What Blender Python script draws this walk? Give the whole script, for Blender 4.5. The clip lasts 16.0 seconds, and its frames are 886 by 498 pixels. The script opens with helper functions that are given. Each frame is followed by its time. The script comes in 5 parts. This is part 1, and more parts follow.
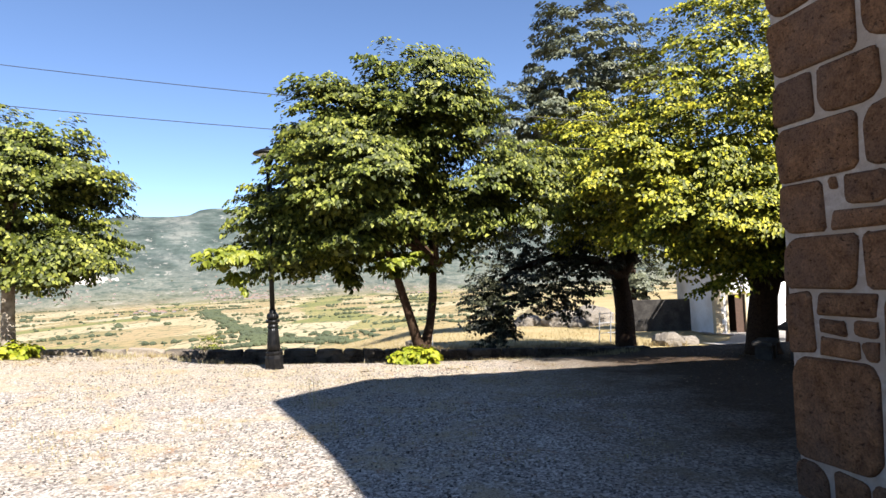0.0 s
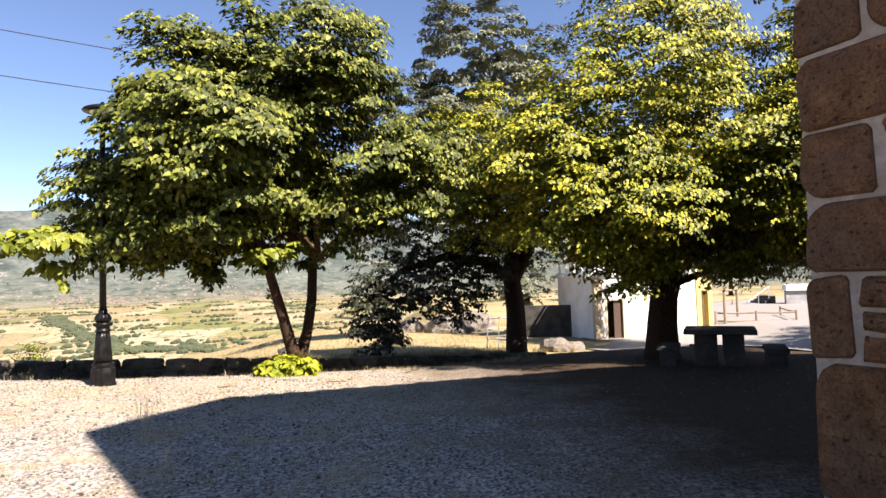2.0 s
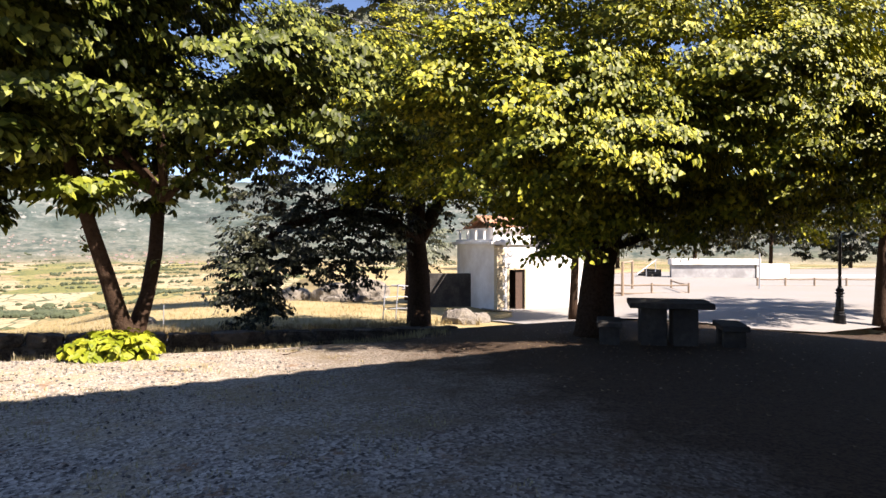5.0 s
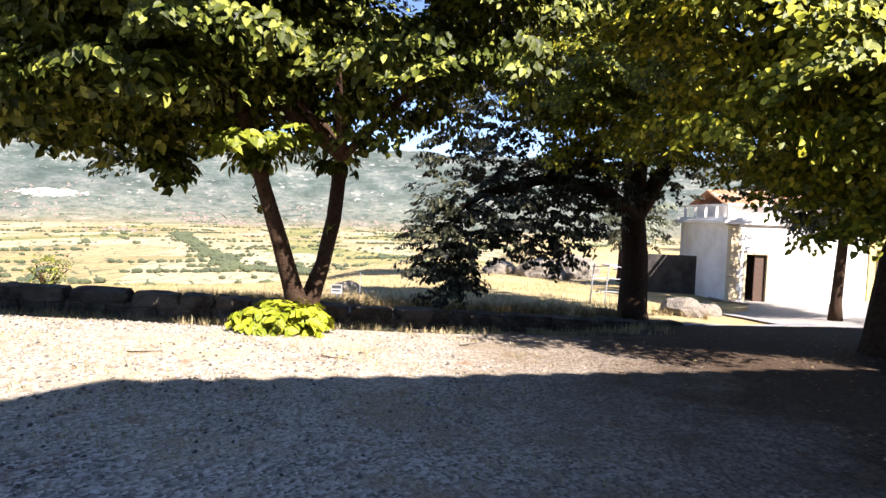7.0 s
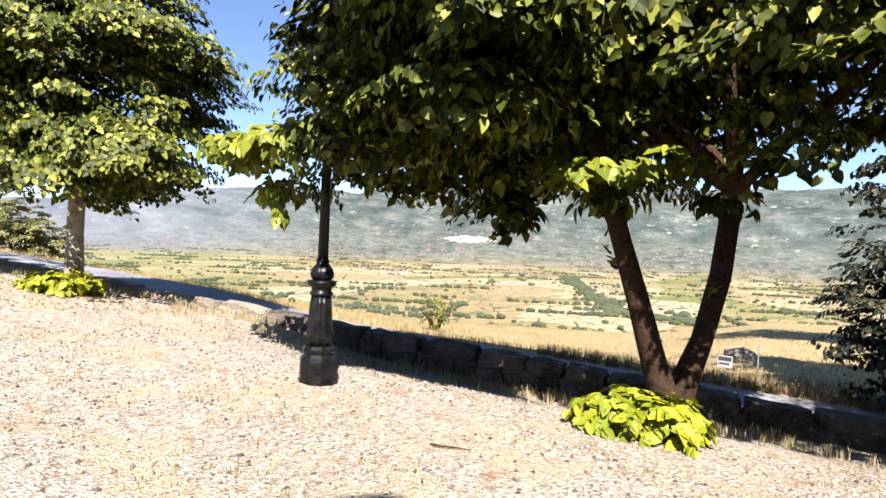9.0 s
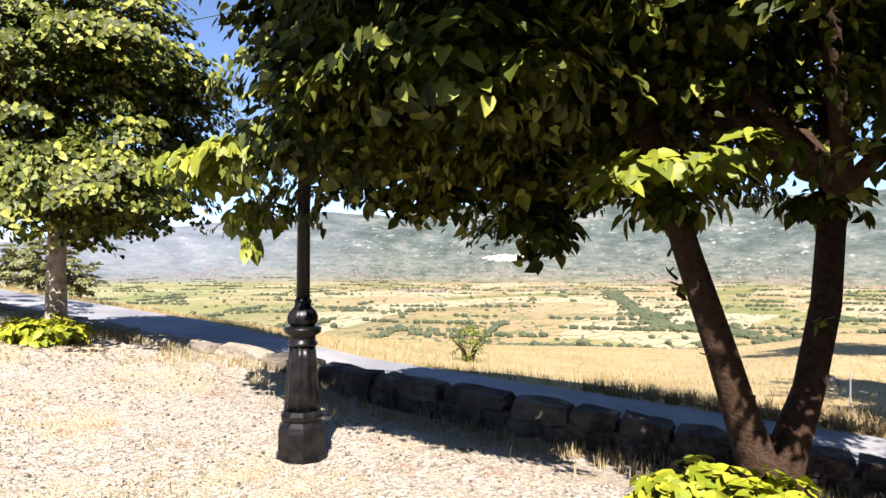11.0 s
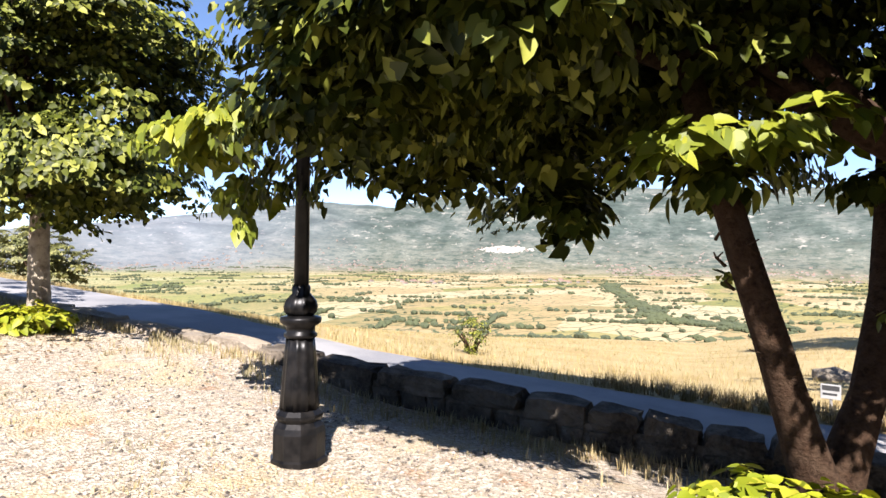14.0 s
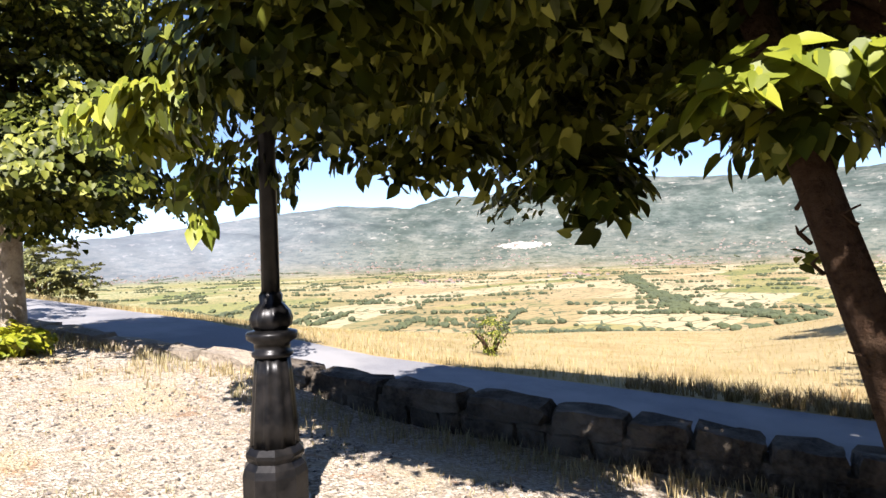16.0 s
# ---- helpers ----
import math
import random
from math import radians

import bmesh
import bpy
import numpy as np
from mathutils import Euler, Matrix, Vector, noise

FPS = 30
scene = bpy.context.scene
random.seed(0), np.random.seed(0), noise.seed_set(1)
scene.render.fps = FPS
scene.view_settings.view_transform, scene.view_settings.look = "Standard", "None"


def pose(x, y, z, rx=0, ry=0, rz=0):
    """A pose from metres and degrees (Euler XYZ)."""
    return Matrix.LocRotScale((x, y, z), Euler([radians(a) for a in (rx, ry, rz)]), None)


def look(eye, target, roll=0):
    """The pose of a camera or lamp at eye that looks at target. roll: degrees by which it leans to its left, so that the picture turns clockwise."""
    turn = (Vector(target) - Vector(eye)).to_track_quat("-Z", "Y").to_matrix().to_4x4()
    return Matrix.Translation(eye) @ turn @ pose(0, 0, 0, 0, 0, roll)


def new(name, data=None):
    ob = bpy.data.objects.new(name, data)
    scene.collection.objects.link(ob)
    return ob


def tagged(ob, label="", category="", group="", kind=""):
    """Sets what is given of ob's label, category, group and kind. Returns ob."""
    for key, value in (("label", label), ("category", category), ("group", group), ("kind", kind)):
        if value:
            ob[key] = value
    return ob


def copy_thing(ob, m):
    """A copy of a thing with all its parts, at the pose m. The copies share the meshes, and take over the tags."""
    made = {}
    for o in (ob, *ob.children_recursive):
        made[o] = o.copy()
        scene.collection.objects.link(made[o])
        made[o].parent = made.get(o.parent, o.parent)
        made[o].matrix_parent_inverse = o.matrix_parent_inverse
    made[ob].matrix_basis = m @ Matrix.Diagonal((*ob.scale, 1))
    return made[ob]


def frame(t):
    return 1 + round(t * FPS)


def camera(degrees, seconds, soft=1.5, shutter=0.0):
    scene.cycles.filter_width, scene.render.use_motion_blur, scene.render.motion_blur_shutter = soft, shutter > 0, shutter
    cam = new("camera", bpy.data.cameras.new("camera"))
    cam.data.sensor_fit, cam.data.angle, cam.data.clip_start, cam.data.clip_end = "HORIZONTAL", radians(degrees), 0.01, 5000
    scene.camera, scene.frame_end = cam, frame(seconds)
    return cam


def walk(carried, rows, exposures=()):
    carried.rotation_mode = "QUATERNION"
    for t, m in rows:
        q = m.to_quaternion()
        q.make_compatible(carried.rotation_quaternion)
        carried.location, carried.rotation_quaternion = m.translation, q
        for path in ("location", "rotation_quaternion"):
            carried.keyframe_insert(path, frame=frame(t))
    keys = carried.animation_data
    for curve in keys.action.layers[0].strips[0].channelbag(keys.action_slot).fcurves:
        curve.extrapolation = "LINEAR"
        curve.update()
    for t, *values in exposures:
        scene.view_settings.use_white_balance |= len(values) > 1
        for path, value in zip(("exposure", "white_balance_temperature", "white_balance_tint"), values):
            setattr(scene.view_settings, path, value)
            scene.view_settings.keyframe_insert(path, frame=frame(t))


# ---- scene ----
cam = camera(72.9, 16.0)
PATH = [
    (0, (0.276, 0.209, 1.745), (0.266, 2.207, 1.833), -2.6),
    (0.5, (0.202, 0.639, 1.703), (0.2, 2.637, 1.795), -2.5),
    (1, (0.125, 1.079, 1.647), (0.221, 3.074, 1.75), -2.8),
    (1.5, (0.148, 1.537, 1.588), (0.364, 3.523, 1.691), -2.6),
    (2, (0.156, 1.986, 1.543), (0.547, 3.945, 1.64), -1.7),
    (2.5, (0.217, 2.355, 1.483), (0.851, 4.249, 1.582), -0.7),
    (3, (0.265, 2.806, 1.424), (0.992, 4.667, 1.506), 0.1),
    (3.5, (0.326, 3.212, 1.391), (1.186, 5.016, 1.467), -0.2),
    (4, (0.46, 3.689, 1.343), (1.131, 5.572, 1.417), -0.3),
    (4.2, (0.481, 3.897, 1.335), (1.231, 5.75, 1.378), -0.3),
    (6.5, (1.03, 6.026, 1.307), (1.475, 7.974, 1.22), 0.5),
    (7, (1.166, 6.436, 1.273), (1.228, 8.432, 1.165), 1.9),
    (7.5, (1.179, 6.816, 1.313), (0.795, 8.775, 1.184), 2.9),
    (8, (1.118, 7.344, 1.305), (0.422, 9.218, 1.23), 3.5),
    (8.5, (1.054, 7.849, 1.326), (0.031, 9.567, 1.273), 4.3),
    (10.8, (0.371, 9.554, 1.463), (-0.835, 11.149, 1.516), 0.7),
    (11, (0.367, 9.56, 1.456), (-0.853, 11.143, 1.516), 0.2),
    (11.5, (0.33, 9.583, 1.447), (-0.947, 11.122, 1.501), -0.4),
    (12, (0.327, 9.612, 1.453), (-0.975, 11.129, 1.502), -0.9),
    (12.5, (0.332, 9.608, 1.454), (-1.002, 11.098, 1.505), -1.6),
    (13, (0.327, 9.629, 1.438), (-1.042, 11.087, 1.488), -2),
    (13.5, (0.149, 9.734, 1.424), (-1.221, 11.19, 1.477), -1.8),
    (14, (-0.018, 9.872, 1.406), (-1.234, 11.46, 1.437), 0.7),
    (14.5, (-0.189, 10.129, 1.37), (-1.354, 11.754, 1.414), 1.3),
    (15, (-0.443, 10.432, 1.336), (-1.606, 12.058, 1.38), 0.9),
    (15.5, (-0.473, 10.546, 1.359), (-1.651, 12.162, 1.397), -0.3),
    (16, (-0.437, 10.579, 1.372), (-1.698, 12.132, 1.4), -1.9),
]
walk(cam, [(t, look(eye, target, roll)) for t, eye, target, roll in PATH],
     [(0, 1.68, 6150, 14), (1.5, 1.75, 6500, 18), (3.0, 1.95, 7000, 21), (3.5, 2.45, 7200, 21), (4.0, 1.7, 6900, 20), (4.4, 1.7, 6750, 20), (6.5, 2.15, 6350, 20), (8.5, 1.75, 6250, 18), (11, 1.78, 6250, 18), (16, 1.8, 6250, 18)])

# ---- world, sun, exposure ----
SUN_DIR = Vector((0.59, -0.807, 0.0)).normalized()
SUN_ELEV = radians(43)
to_sun = Vector((SUN_DIR.x * math.cos(SUN_ELEV), SUN_DIR.y * math.cos(SUN_ELEV), math.sin(SUN_ELEV)))
world = bpy.data.worlds.new("world")
scene.world = world
world.use_nodes = True
wn = world.node_tree
wn.nodes.clear()
sky = wn.nodes.new("ShaderNodeTexSky")
sky.sky_type = "NISHITA"
sky.sun_disc = False
sky.sun_elevation = SUN_ELEV
sky.sun_rotation = math.atan2(to_sun.x, to_sun.y)
sky.altitude = 200
sky.air_density = 0.75
sky.dust_density = 0.0
sky.ozone_density = 2.5
bg = wn.nodes.new("ShaderNodeBackground")
bg.inputs["Strength"].default_value = 0.066
wout = wn.nodes.new("ShaderNodeOutputWorld")
wn.links.new(sky.outputs[0], bg.inputs[0])
wn.links.new(bg.outputs[0], wout.inputs[0])
sun_data = bpy.data.lights.new("sun", "SUN")
sun_data.energy = 5.0
sun_data.angle = radians(0.5)
sun_data.color = (1.0, 0.95, 0.86)
sun = new("sun", sun_data)
sun.matrix_world = look(to_sun * 60, (0, 0, 0))

# ---- materials ----
def nodes_of(name):
    m = bpy.data.materials.new(name)
    m.use_nodes = True
    nt = m.node_tree
    nt.nodes.clear()
    out = nt.nodes.new("ShaderNodeOutputMaterial")
    return m, nt, out


def noise_node(nt, scale, detail=4.0, rough=0.6, coord="Position", stretch=(1, 1, 1)):
    if coord == "Position":
        src = nt.nodes.new("ShaderNodeNewGeometry").outputs["Position"]
    else:
        src = nt.nodes.new("ShaderNodeTexCoord").outputs[coord]
    mp = nt.nodes.new("ShaderNodeMapping")
    mp.inputs["Scale"].default_value = stretch
    nt.links.new(src, mp.inputs["Vector"])
    n = nt.nodes.new("ShaderNodeTexNoise")
    n.inputs["Scale"].default_value = scale
    n.inputs["Detail"].default_value = detail
    n.inputs["Roughness"].default_value = rough
    nt.links.new(mp.outputs[0], n.inputs["Vector"])
    return n.outputs["Fac"]


def ramp(nt, fac, stops):
    r = nt.nodes.new("ShaderNodeValToRGB")
    els = r.color_ramp.elements
    while len(els) < len(stops):
        els.new(0.5)
    for e, (p, c) in zip(els, stops):
        e.position = p
        e.color = (*c, 1) if len(c) == 3 else c
    nt.links.new(fac, r.inputs[0])
    return r.outputs[0]


def blend(nt, fac, a, b, mode="MIX"):
    mx = nt.nodes.new("ShaderNodeMix")
    mx.data_type = "RGBA"
    mx.blend_type = mode
    for sock, v in ((mx.inputs[0], fac), (mx.inputs[6], a), (mx.inputs[7], b)):
        if isinstance(v, bpy.types.NodeSocket):
            nt.links.new(v, sock)
        elif isinstance(v, (int, float)):
            sock.default_value = v
        else:
            sock.default_value = (*v, 1)
    return mx.outputs[2]


def finish(nt, out, colour, rough=0.9, metal=0.0, bump=None, strength=0.3, distance=0.02, spec=0.3):
    b = nt.nodes.new("ShaderNodeBsdfPrincipled")
    if isinstance(colour, bpy.types.NodeSocket):
        nt.links.new(colour, b.inputs["Base Color"])
    else:
        b.inputs["Base Color"].default_value = (*colour, 1)
    if isinstance(rough, bpy.types.NodeSocket):
        nt.links.new(rough, b.inputs["Roughness"])
    else:
        b.inputs["Roughness"].default_value = rough
    b.inputs["Metallic"].default_value = metal
    b.inputs["Specular IOR Level"].default_value = spec
    if bump is not None:
        bp = nt.nodes.new("ShaderNodeBump")
        bp.inputs["Strength"].default_value = strength
        bp.inputs["Distance"].default_value = distance
        nt.links.new(bump, bp.inputs["Height"])
        nt.links.new(bp.outputs[0], b.inputs["Normal"])
    nt.links.new(b.outputs[0], out.inputs[0])
    return b


def simple(name, c1, c2, scale=6.0, rough=0.85, metal=0.0, bump=0.25, distance=0.01, c3=None, scale2=0.7, coord="Position", spec=0.3, vary=0.0):
    """Two-scale mottled surface; vary: brightness spread from object to object."""
    m, nt, out = nodes_of(name)
    fine = noise_node(nt, scale, 6, 0.65, coord)
    col = ramp(nt, fine, [(0.3, c1), (0.7, c2)])
    if c3:
        big = noise_node(nt, scale2, 4, 0.6, coord)
        f = ramp(nt, big, [(0.42, (0, 0, 0)), (0.62, (1, 1, 1))])
        col = blend(nt, f, col, c3)
    if vary:
        oi = nt.nodes.new("ShaderNodeObjectInfo")
        v = ramp(nt, oi.outputs["Random"], [(0, (1 - vary,) * 3), (1, (1, 1, 1))])
        col = blend(nt, 1.0, col, v, "MULTIPLY")
    finish(nt, out, col, rough, metal, fine, bump, distance, spec)
    return m


def leaf_material(name, c1, c2, c3, glow=0.35, spec=0.45):
    """Leaf blades: colour varies from leaf to leaf; some light passes through."""
    m, nt, out = nodes_of(name)
    geo = nt.nodes.new("ShaderNodeNewGeometry")
    col = ramp(nt, geo.outputs["Random Per Island"], [(0.0, c1), (0.55, c2), (1.0, c3)])
    big = noise_node(nt, 0.8, 2, 0.5)
    shade = ramp(nt, big, [(0.3, (0.72, 0.78, 0.7)), (0.7, (1.1, 1.05, 0.9))])
    col = blend(nt, 1.0, col, shade, "MULTIPLY")
    b = nt.nodes.new("ShaderNodeBsdfPrincipled")
    nt.links.new(col, b.inputs["Base Color"])
    b.inputs["Roughness"].default_value = 0.52
    b.inputs["Specular IOR Level"].default_value = spec
    tr = nt.nodes.new("ShaderNodeBsdfTranslucent")
    tcol = blend(nt, 1.0, col, (1.25, 1.2, 0.45), "MULTIPLY")
    nt.links.new(tcol, tr.inputs[0])
    mx = nt.nodes.new("ShaderNodeMixShader")
    mx.inputs[0].default_value = glow
    nt.links.new(b.outputs[0], mx.inputs[1])
    nt.links.new(tr.outputs[0], mx.inputs[2])
    nt.links.new(mx.outputs[0], out.inputs[0])
    return m


def granite_material():
    """Rough red-brown granite with dark pits and rusty blotches, varied from block to block."""
    m, nt, out = nodes_of("granite")
    mid = noise_node(nt, 9, 8, 0.72)
    fine = noise_node(nt, 55, 6, 0.75)
    col = ramp(nt, mid, [(0.3, (0.075, 0.037, 0.017)), (0.5, (0.155, 0.083, 0.041)), (0.7, (0.25, 0.145, 0.077))])
    col = blend(nt, ramp(nt, noise_node(nt, 2.5, 4, 0.6), [(0.45, (0, 0, 0)), (0.65, (0.6, 0.6, 0.6))]), col, (0.13, 0.085, 0.06))
    grain = ramp(nt, fine, [(0.35, (0.55, 0.5, 0.45)), (0.5, (1, 1, 1)), (0.68, (1.3, 1.25, 1.15))])
    col = blend(nt, 1.0, col, grain, "MULTIPLY")
    pits = ramp(nt, noise_node(nt, 24, 3, 0.5, stretch=(1, 1, 1.6)), [(0.26, (0, 0, 0)), (0.38, (1, 1, 1))])
    col = blend(nt, 1.0, col, blend(nt, pits, (0.6, 0.55, 0.52), (1, 1, 1)), "MULTIPLY")
    oi = nt.nodes.new("ShaderNodeObjectInfo")
    col = blend(nt, 1.0, col, ramp(nt, oi.outputs["Random"], [(0, (0.75, 0.75, 0.78)), (1, (1.05, 1.0, 0.95))]), "MULTIPLY")
    finish(nt, out, col, 0.95, 0, blend(nt, 0.5, pits, blend(nt, 0.4, mid, fine)), 1.0, 0.05, 0.2)
    return m


M_LEAF = leaf_material("linden_leaf", (0.02, 0.027, 0.003), (0.064, 0.077, 0.008), (0.245, 0.25, 0.048), 0.05, 0.18)
# brighter copy of the linden leaf, with sunlight put into its colour
M_LEAF_SUNLIT = leaf_material("linden_leaf_sunlit", (0.085, 0.11, 0.009), (0.15, 0.175, 0.014), (0.25, 0.26, 0.028), 0.18, 0.3)
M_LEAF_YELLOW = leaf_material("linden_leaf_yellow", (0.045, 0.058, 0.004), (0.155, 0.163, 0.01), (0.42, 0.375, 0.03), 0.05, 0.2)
# the pale third tone paints glints onto some of the dark leaves
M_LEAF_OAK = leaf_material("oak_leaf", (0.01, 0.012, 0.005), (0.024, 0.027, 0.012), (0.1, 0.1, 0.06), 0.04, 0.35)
M_LEAF_GREY = leaf_material("grey_leaf", (0.0792, 0.088, 0.0616), (0.123, 0.132, 0.088), (0.176, 0.185, 0.123), 0.1)
M_LEAF_BED = leaf_material("bed_leaf", (0.12, 0.15, 0.008), (0.22, 0.24, 0.013), (0.34, 0.32, 0.03), 0.12, 0.2)
M_BARK = simple("bark", (0.015, 0.008, 0.005), (0.058, 0.033, 0.019), 30, 0.95, 0, 1.0, 0.03, (0.055, 0.034, 0.021), 17.0, spec=0.12)
M_BARK_PALE = simple("bark_pale", (0.1, 0.075, 0.05), (0.26, 0.215, 0.16), 22, 0.95, 0, 0.9, 0.03, (0.31, 0.265, 0.2), 5.0)
M_STONE = granite_material()
M_MORTAR = simple("mortar", (0.26, 0.215, 0.175), (0.46, 0.405, 0.35), 14, 0.95, 0, 0.9, 0.02, (0.3, 0.25, 0.2), 3.0)
# wall stone with the tree shade put into its dark colour
M_WALLSTONE_SHADED = simple("shaded_wall_stone", (0.022, 0.016, 0.011), (0.1, 0.08, 0.058), 26, 0.95, 0, 1.0, 0.05, (0.17, 0.14, 0.105), 3.0, vary=0.4)
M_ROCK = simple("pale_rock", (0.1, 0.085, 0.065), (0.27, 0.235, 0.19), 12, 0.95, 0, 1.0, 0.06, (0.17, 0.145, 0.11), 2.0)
# same wall stone in a paler, sunlit colour
M_WALLSTONE_LIT = simple("sunlit_wall_stone", (0.16, 0.13, 0.095), (0.4, 0.345, 0.27), 20, 0.95, 0, 1.0, 0.04, (0.28, 0.23, 0.17), 3.0, vary=0.3)
M_IRON = simple("black_iron", (0.002, 0.002, 0.0025), (0.006, 0.006, 0.006), 30, 0.34, 0.0, 0.25, 0.004, (0.011, 0.01, 0.0095), 9.0, spec=0.18)
M_ASPHALT = simple("asphalt", (0.13, 0.13, 0.135), (0.2, 0.2, 0.205), 40, 0.9, 0, 0.4, 0.01, (0.24, 0.235, 0.23), 0.5)
M_WHITE = simple("white_render", (0.68, 0.66, 0.62), (0.78, 0.76, 0.72), 5, 0.9, 0, 0.2, 0.01, (0.6, 0.56, 0.5), 0.6)
M_TAN = simple("tan_stone", (0.42, 0.33, 0.2), (0.56, 0.46, 0.3), 14, 0.9, 0, 0.4, 0.01)
M_YELLOW = simple("ochre_paint", (0.5, 0.36, 0.12), (0.6, 0.45, 0.18), 10, 0.7, 0, 0.1)
M_TILE = simple("roof_tile", (0.34, 0.13, 0.06), (0.52, 0.24, 0.12), 9, 0.9, 0, 0.4, 0.02, (0.45, 0.3, 0.2), 1.5, vary=0.2)
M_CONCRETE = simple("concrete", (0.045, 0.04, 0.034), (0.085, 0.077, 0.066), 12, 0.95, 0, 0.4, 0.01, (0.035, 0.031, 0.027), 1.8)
M_GREYWALL_SHADED = simple("grey_render_shaded", (0.3, 0.29, 0.28), (0.42, 0.41, 0.39), 4, 0.95, 0, 0.3, 0.01, (0.25, 0.24, 0.23), 0.8)
M_DARKWOOD = simple("dark_wood", (0.05, 0.03, 0.02), (0.1, 0.06, 0.04), 10, 0.6, 0, 0.2)
M_WOOD = simple("weathered_wood", (0.18, 0.13, 0.09), (0.3, 0.23, 0.16), 14, 0.85, 0, 0.4, 0.01)
M_STEEL = simple("galvanised", (0.35, 0.36, 0.37), (0.5, 0.5, 0.5), 20, 0.5, 0.6, 0.1)
M_GLASSY = simple("lamp_glass", (0.75, 0.75, 0.72), (0.85, 0.85, 0.82), 10, 0.3, 0, 0.05)
M_DARK = simple("unlit_opening", (0.02, 0.015, 0.012), (0.035, 0.028, 0.02), 5, 0.9)
M_PAPER = simple("sign_white", (0.26, 0.26, 0.25), (0.34, 0.34, 0.33), 10, 0.5, 0, 0.05)
M_INK = simple("sign_black", (0.03, 0.03, 0.03), (0.05, 0.05, 0.05), 10, 0.5, 0, 0.05)
M_STRAW = leaf_material("dry_grass", (0.225, 0.173, 0.09), (0.315, 0.255, 0.143), (0.39, 0.33, 0.203), 0.1)
M_FIELDGRASS = leaf_material("field_grass", (0.2, 0.15, 0.062), (0.31, 0.24, 0.115), (0.4, 0.33, 0.18), 0.12)
M_WEED = leaf_material("weed_stalk", (0.25, 0.2, 0.11), (0.38, 0.32, 0.2), (0.5, 0.44, 0.3), 0.1)


def terrace_material():
    """Pale gravel with straw-coloured dry grass and rusty leaf litter."""
    m, nt, out = nodes_of("gravel_and_dry_grass")
    geo = nt.nodes.new("ShaderNodeNewGeometry")
    vor = nt.nodes.new("ShaderNodeTexVoronoi")
    vor.inputs["Scale"].default_value = 40
    nt.links.new(geo.outputs["Position"], vor.inputs["Vector"])
    pebble = ramp(nt, vor.outputs["Color"], [(0.05, (0.05, 0.042, 0.034)), (0.5, (0.32, 0.28, 0.235)), (0.95, (0.64, 0.57, 0.48))])
    fine = noise_node(nt, 55, 4, 0.7)
    straw = ramp(nt, fine, [(0.3, (0.18, 0.13, 0.07)), (0.5, (0.38, 0.3, 0.185)), (0.68, (0.58, 0.5, 0.34))])
    patch = noise_node(nt, 1.1, 6, 0.72)
    col = blend(nt, ramp(nt, patch, [(0.5, (0, 0, 0)), (0.64, (0.9, 0.9, 0.9))]), pebble, straw)
    # the far strip of the terrace is drier and more overgrown
    sy = nt.nodes.new("ShaderNodeSeparateXYZ")
    nt.links.new(geo.outputs["Position"], sy.inputs[0])
    strip = nt.nodes.new("ShaderNodeMath")
    strip.operation = "MULTIPLY_ADD"
    strip.inputs[1].default_value = 3.0
    nt.links.new(patch, strip.inputs[0])
    nt.links.new(sy.outputs[1], strip.inputs[2])
    smr = nt.nodes.new("ShaderNodeMapRange")
    smr.inputs[1].default_value = 10.2
    smr.inputs[2].default_value = 11.6
    smr.inputs[4].default_value = 0.32
    nt.links.new(strip.outputs[0], smr.inputs[0])
    col = blend(nt, smr.outputs[0], col, straw)
    litter = noise_node(nt, 3.2, 7, 0.75)
    rusty = ramp(nt, fine, [(0.3, (0.17, 0.08, 0.034)), (0.7, (0.33, 0.175, 0.078))])
    col = blend(nt, ramp(nt, litter, [(0.56, (0, 0, 0)), (0.67, (0.75, 0.75, 0.75))]), col, rusty)
    # trodden earth under the trees, its brown darkened to deepen the shade there
    shaded_earth = ramp(nt, fine, [(0.3, (0.03, 0.017, 0.009)), (0.7, (0.088, 0.053, 0.028))])
    shaded_earth = blend(nt, 0.5, shaded_earth, ramp(nt, vor.outputs["Color"], [(0.1, (0.016, 0.01, 0.006)), (0.9, (0.1, 0.07, 0.045))]))
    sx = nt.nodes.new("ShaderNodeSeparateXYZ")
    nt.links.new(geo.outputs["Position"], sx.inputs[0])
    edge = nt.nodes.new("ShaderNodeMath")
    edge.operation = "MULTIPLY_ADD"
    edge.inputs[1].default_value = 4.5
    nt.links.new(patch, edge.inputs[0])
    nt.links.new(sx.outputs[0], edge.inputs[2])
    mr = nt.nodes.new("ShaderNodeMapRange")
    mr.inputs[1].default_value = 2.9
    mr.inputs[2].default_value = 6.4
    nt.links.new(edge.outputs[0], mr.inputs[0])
    col = blend(nt, mr.outputs[0], col, shaded_earth)
    h = blend(nt, 0.5, vor.outputs["Distance"], fine)
    finish(nt, out, col, 0.95, 0, h, 1.0, 0.03, 0.2)
    return m


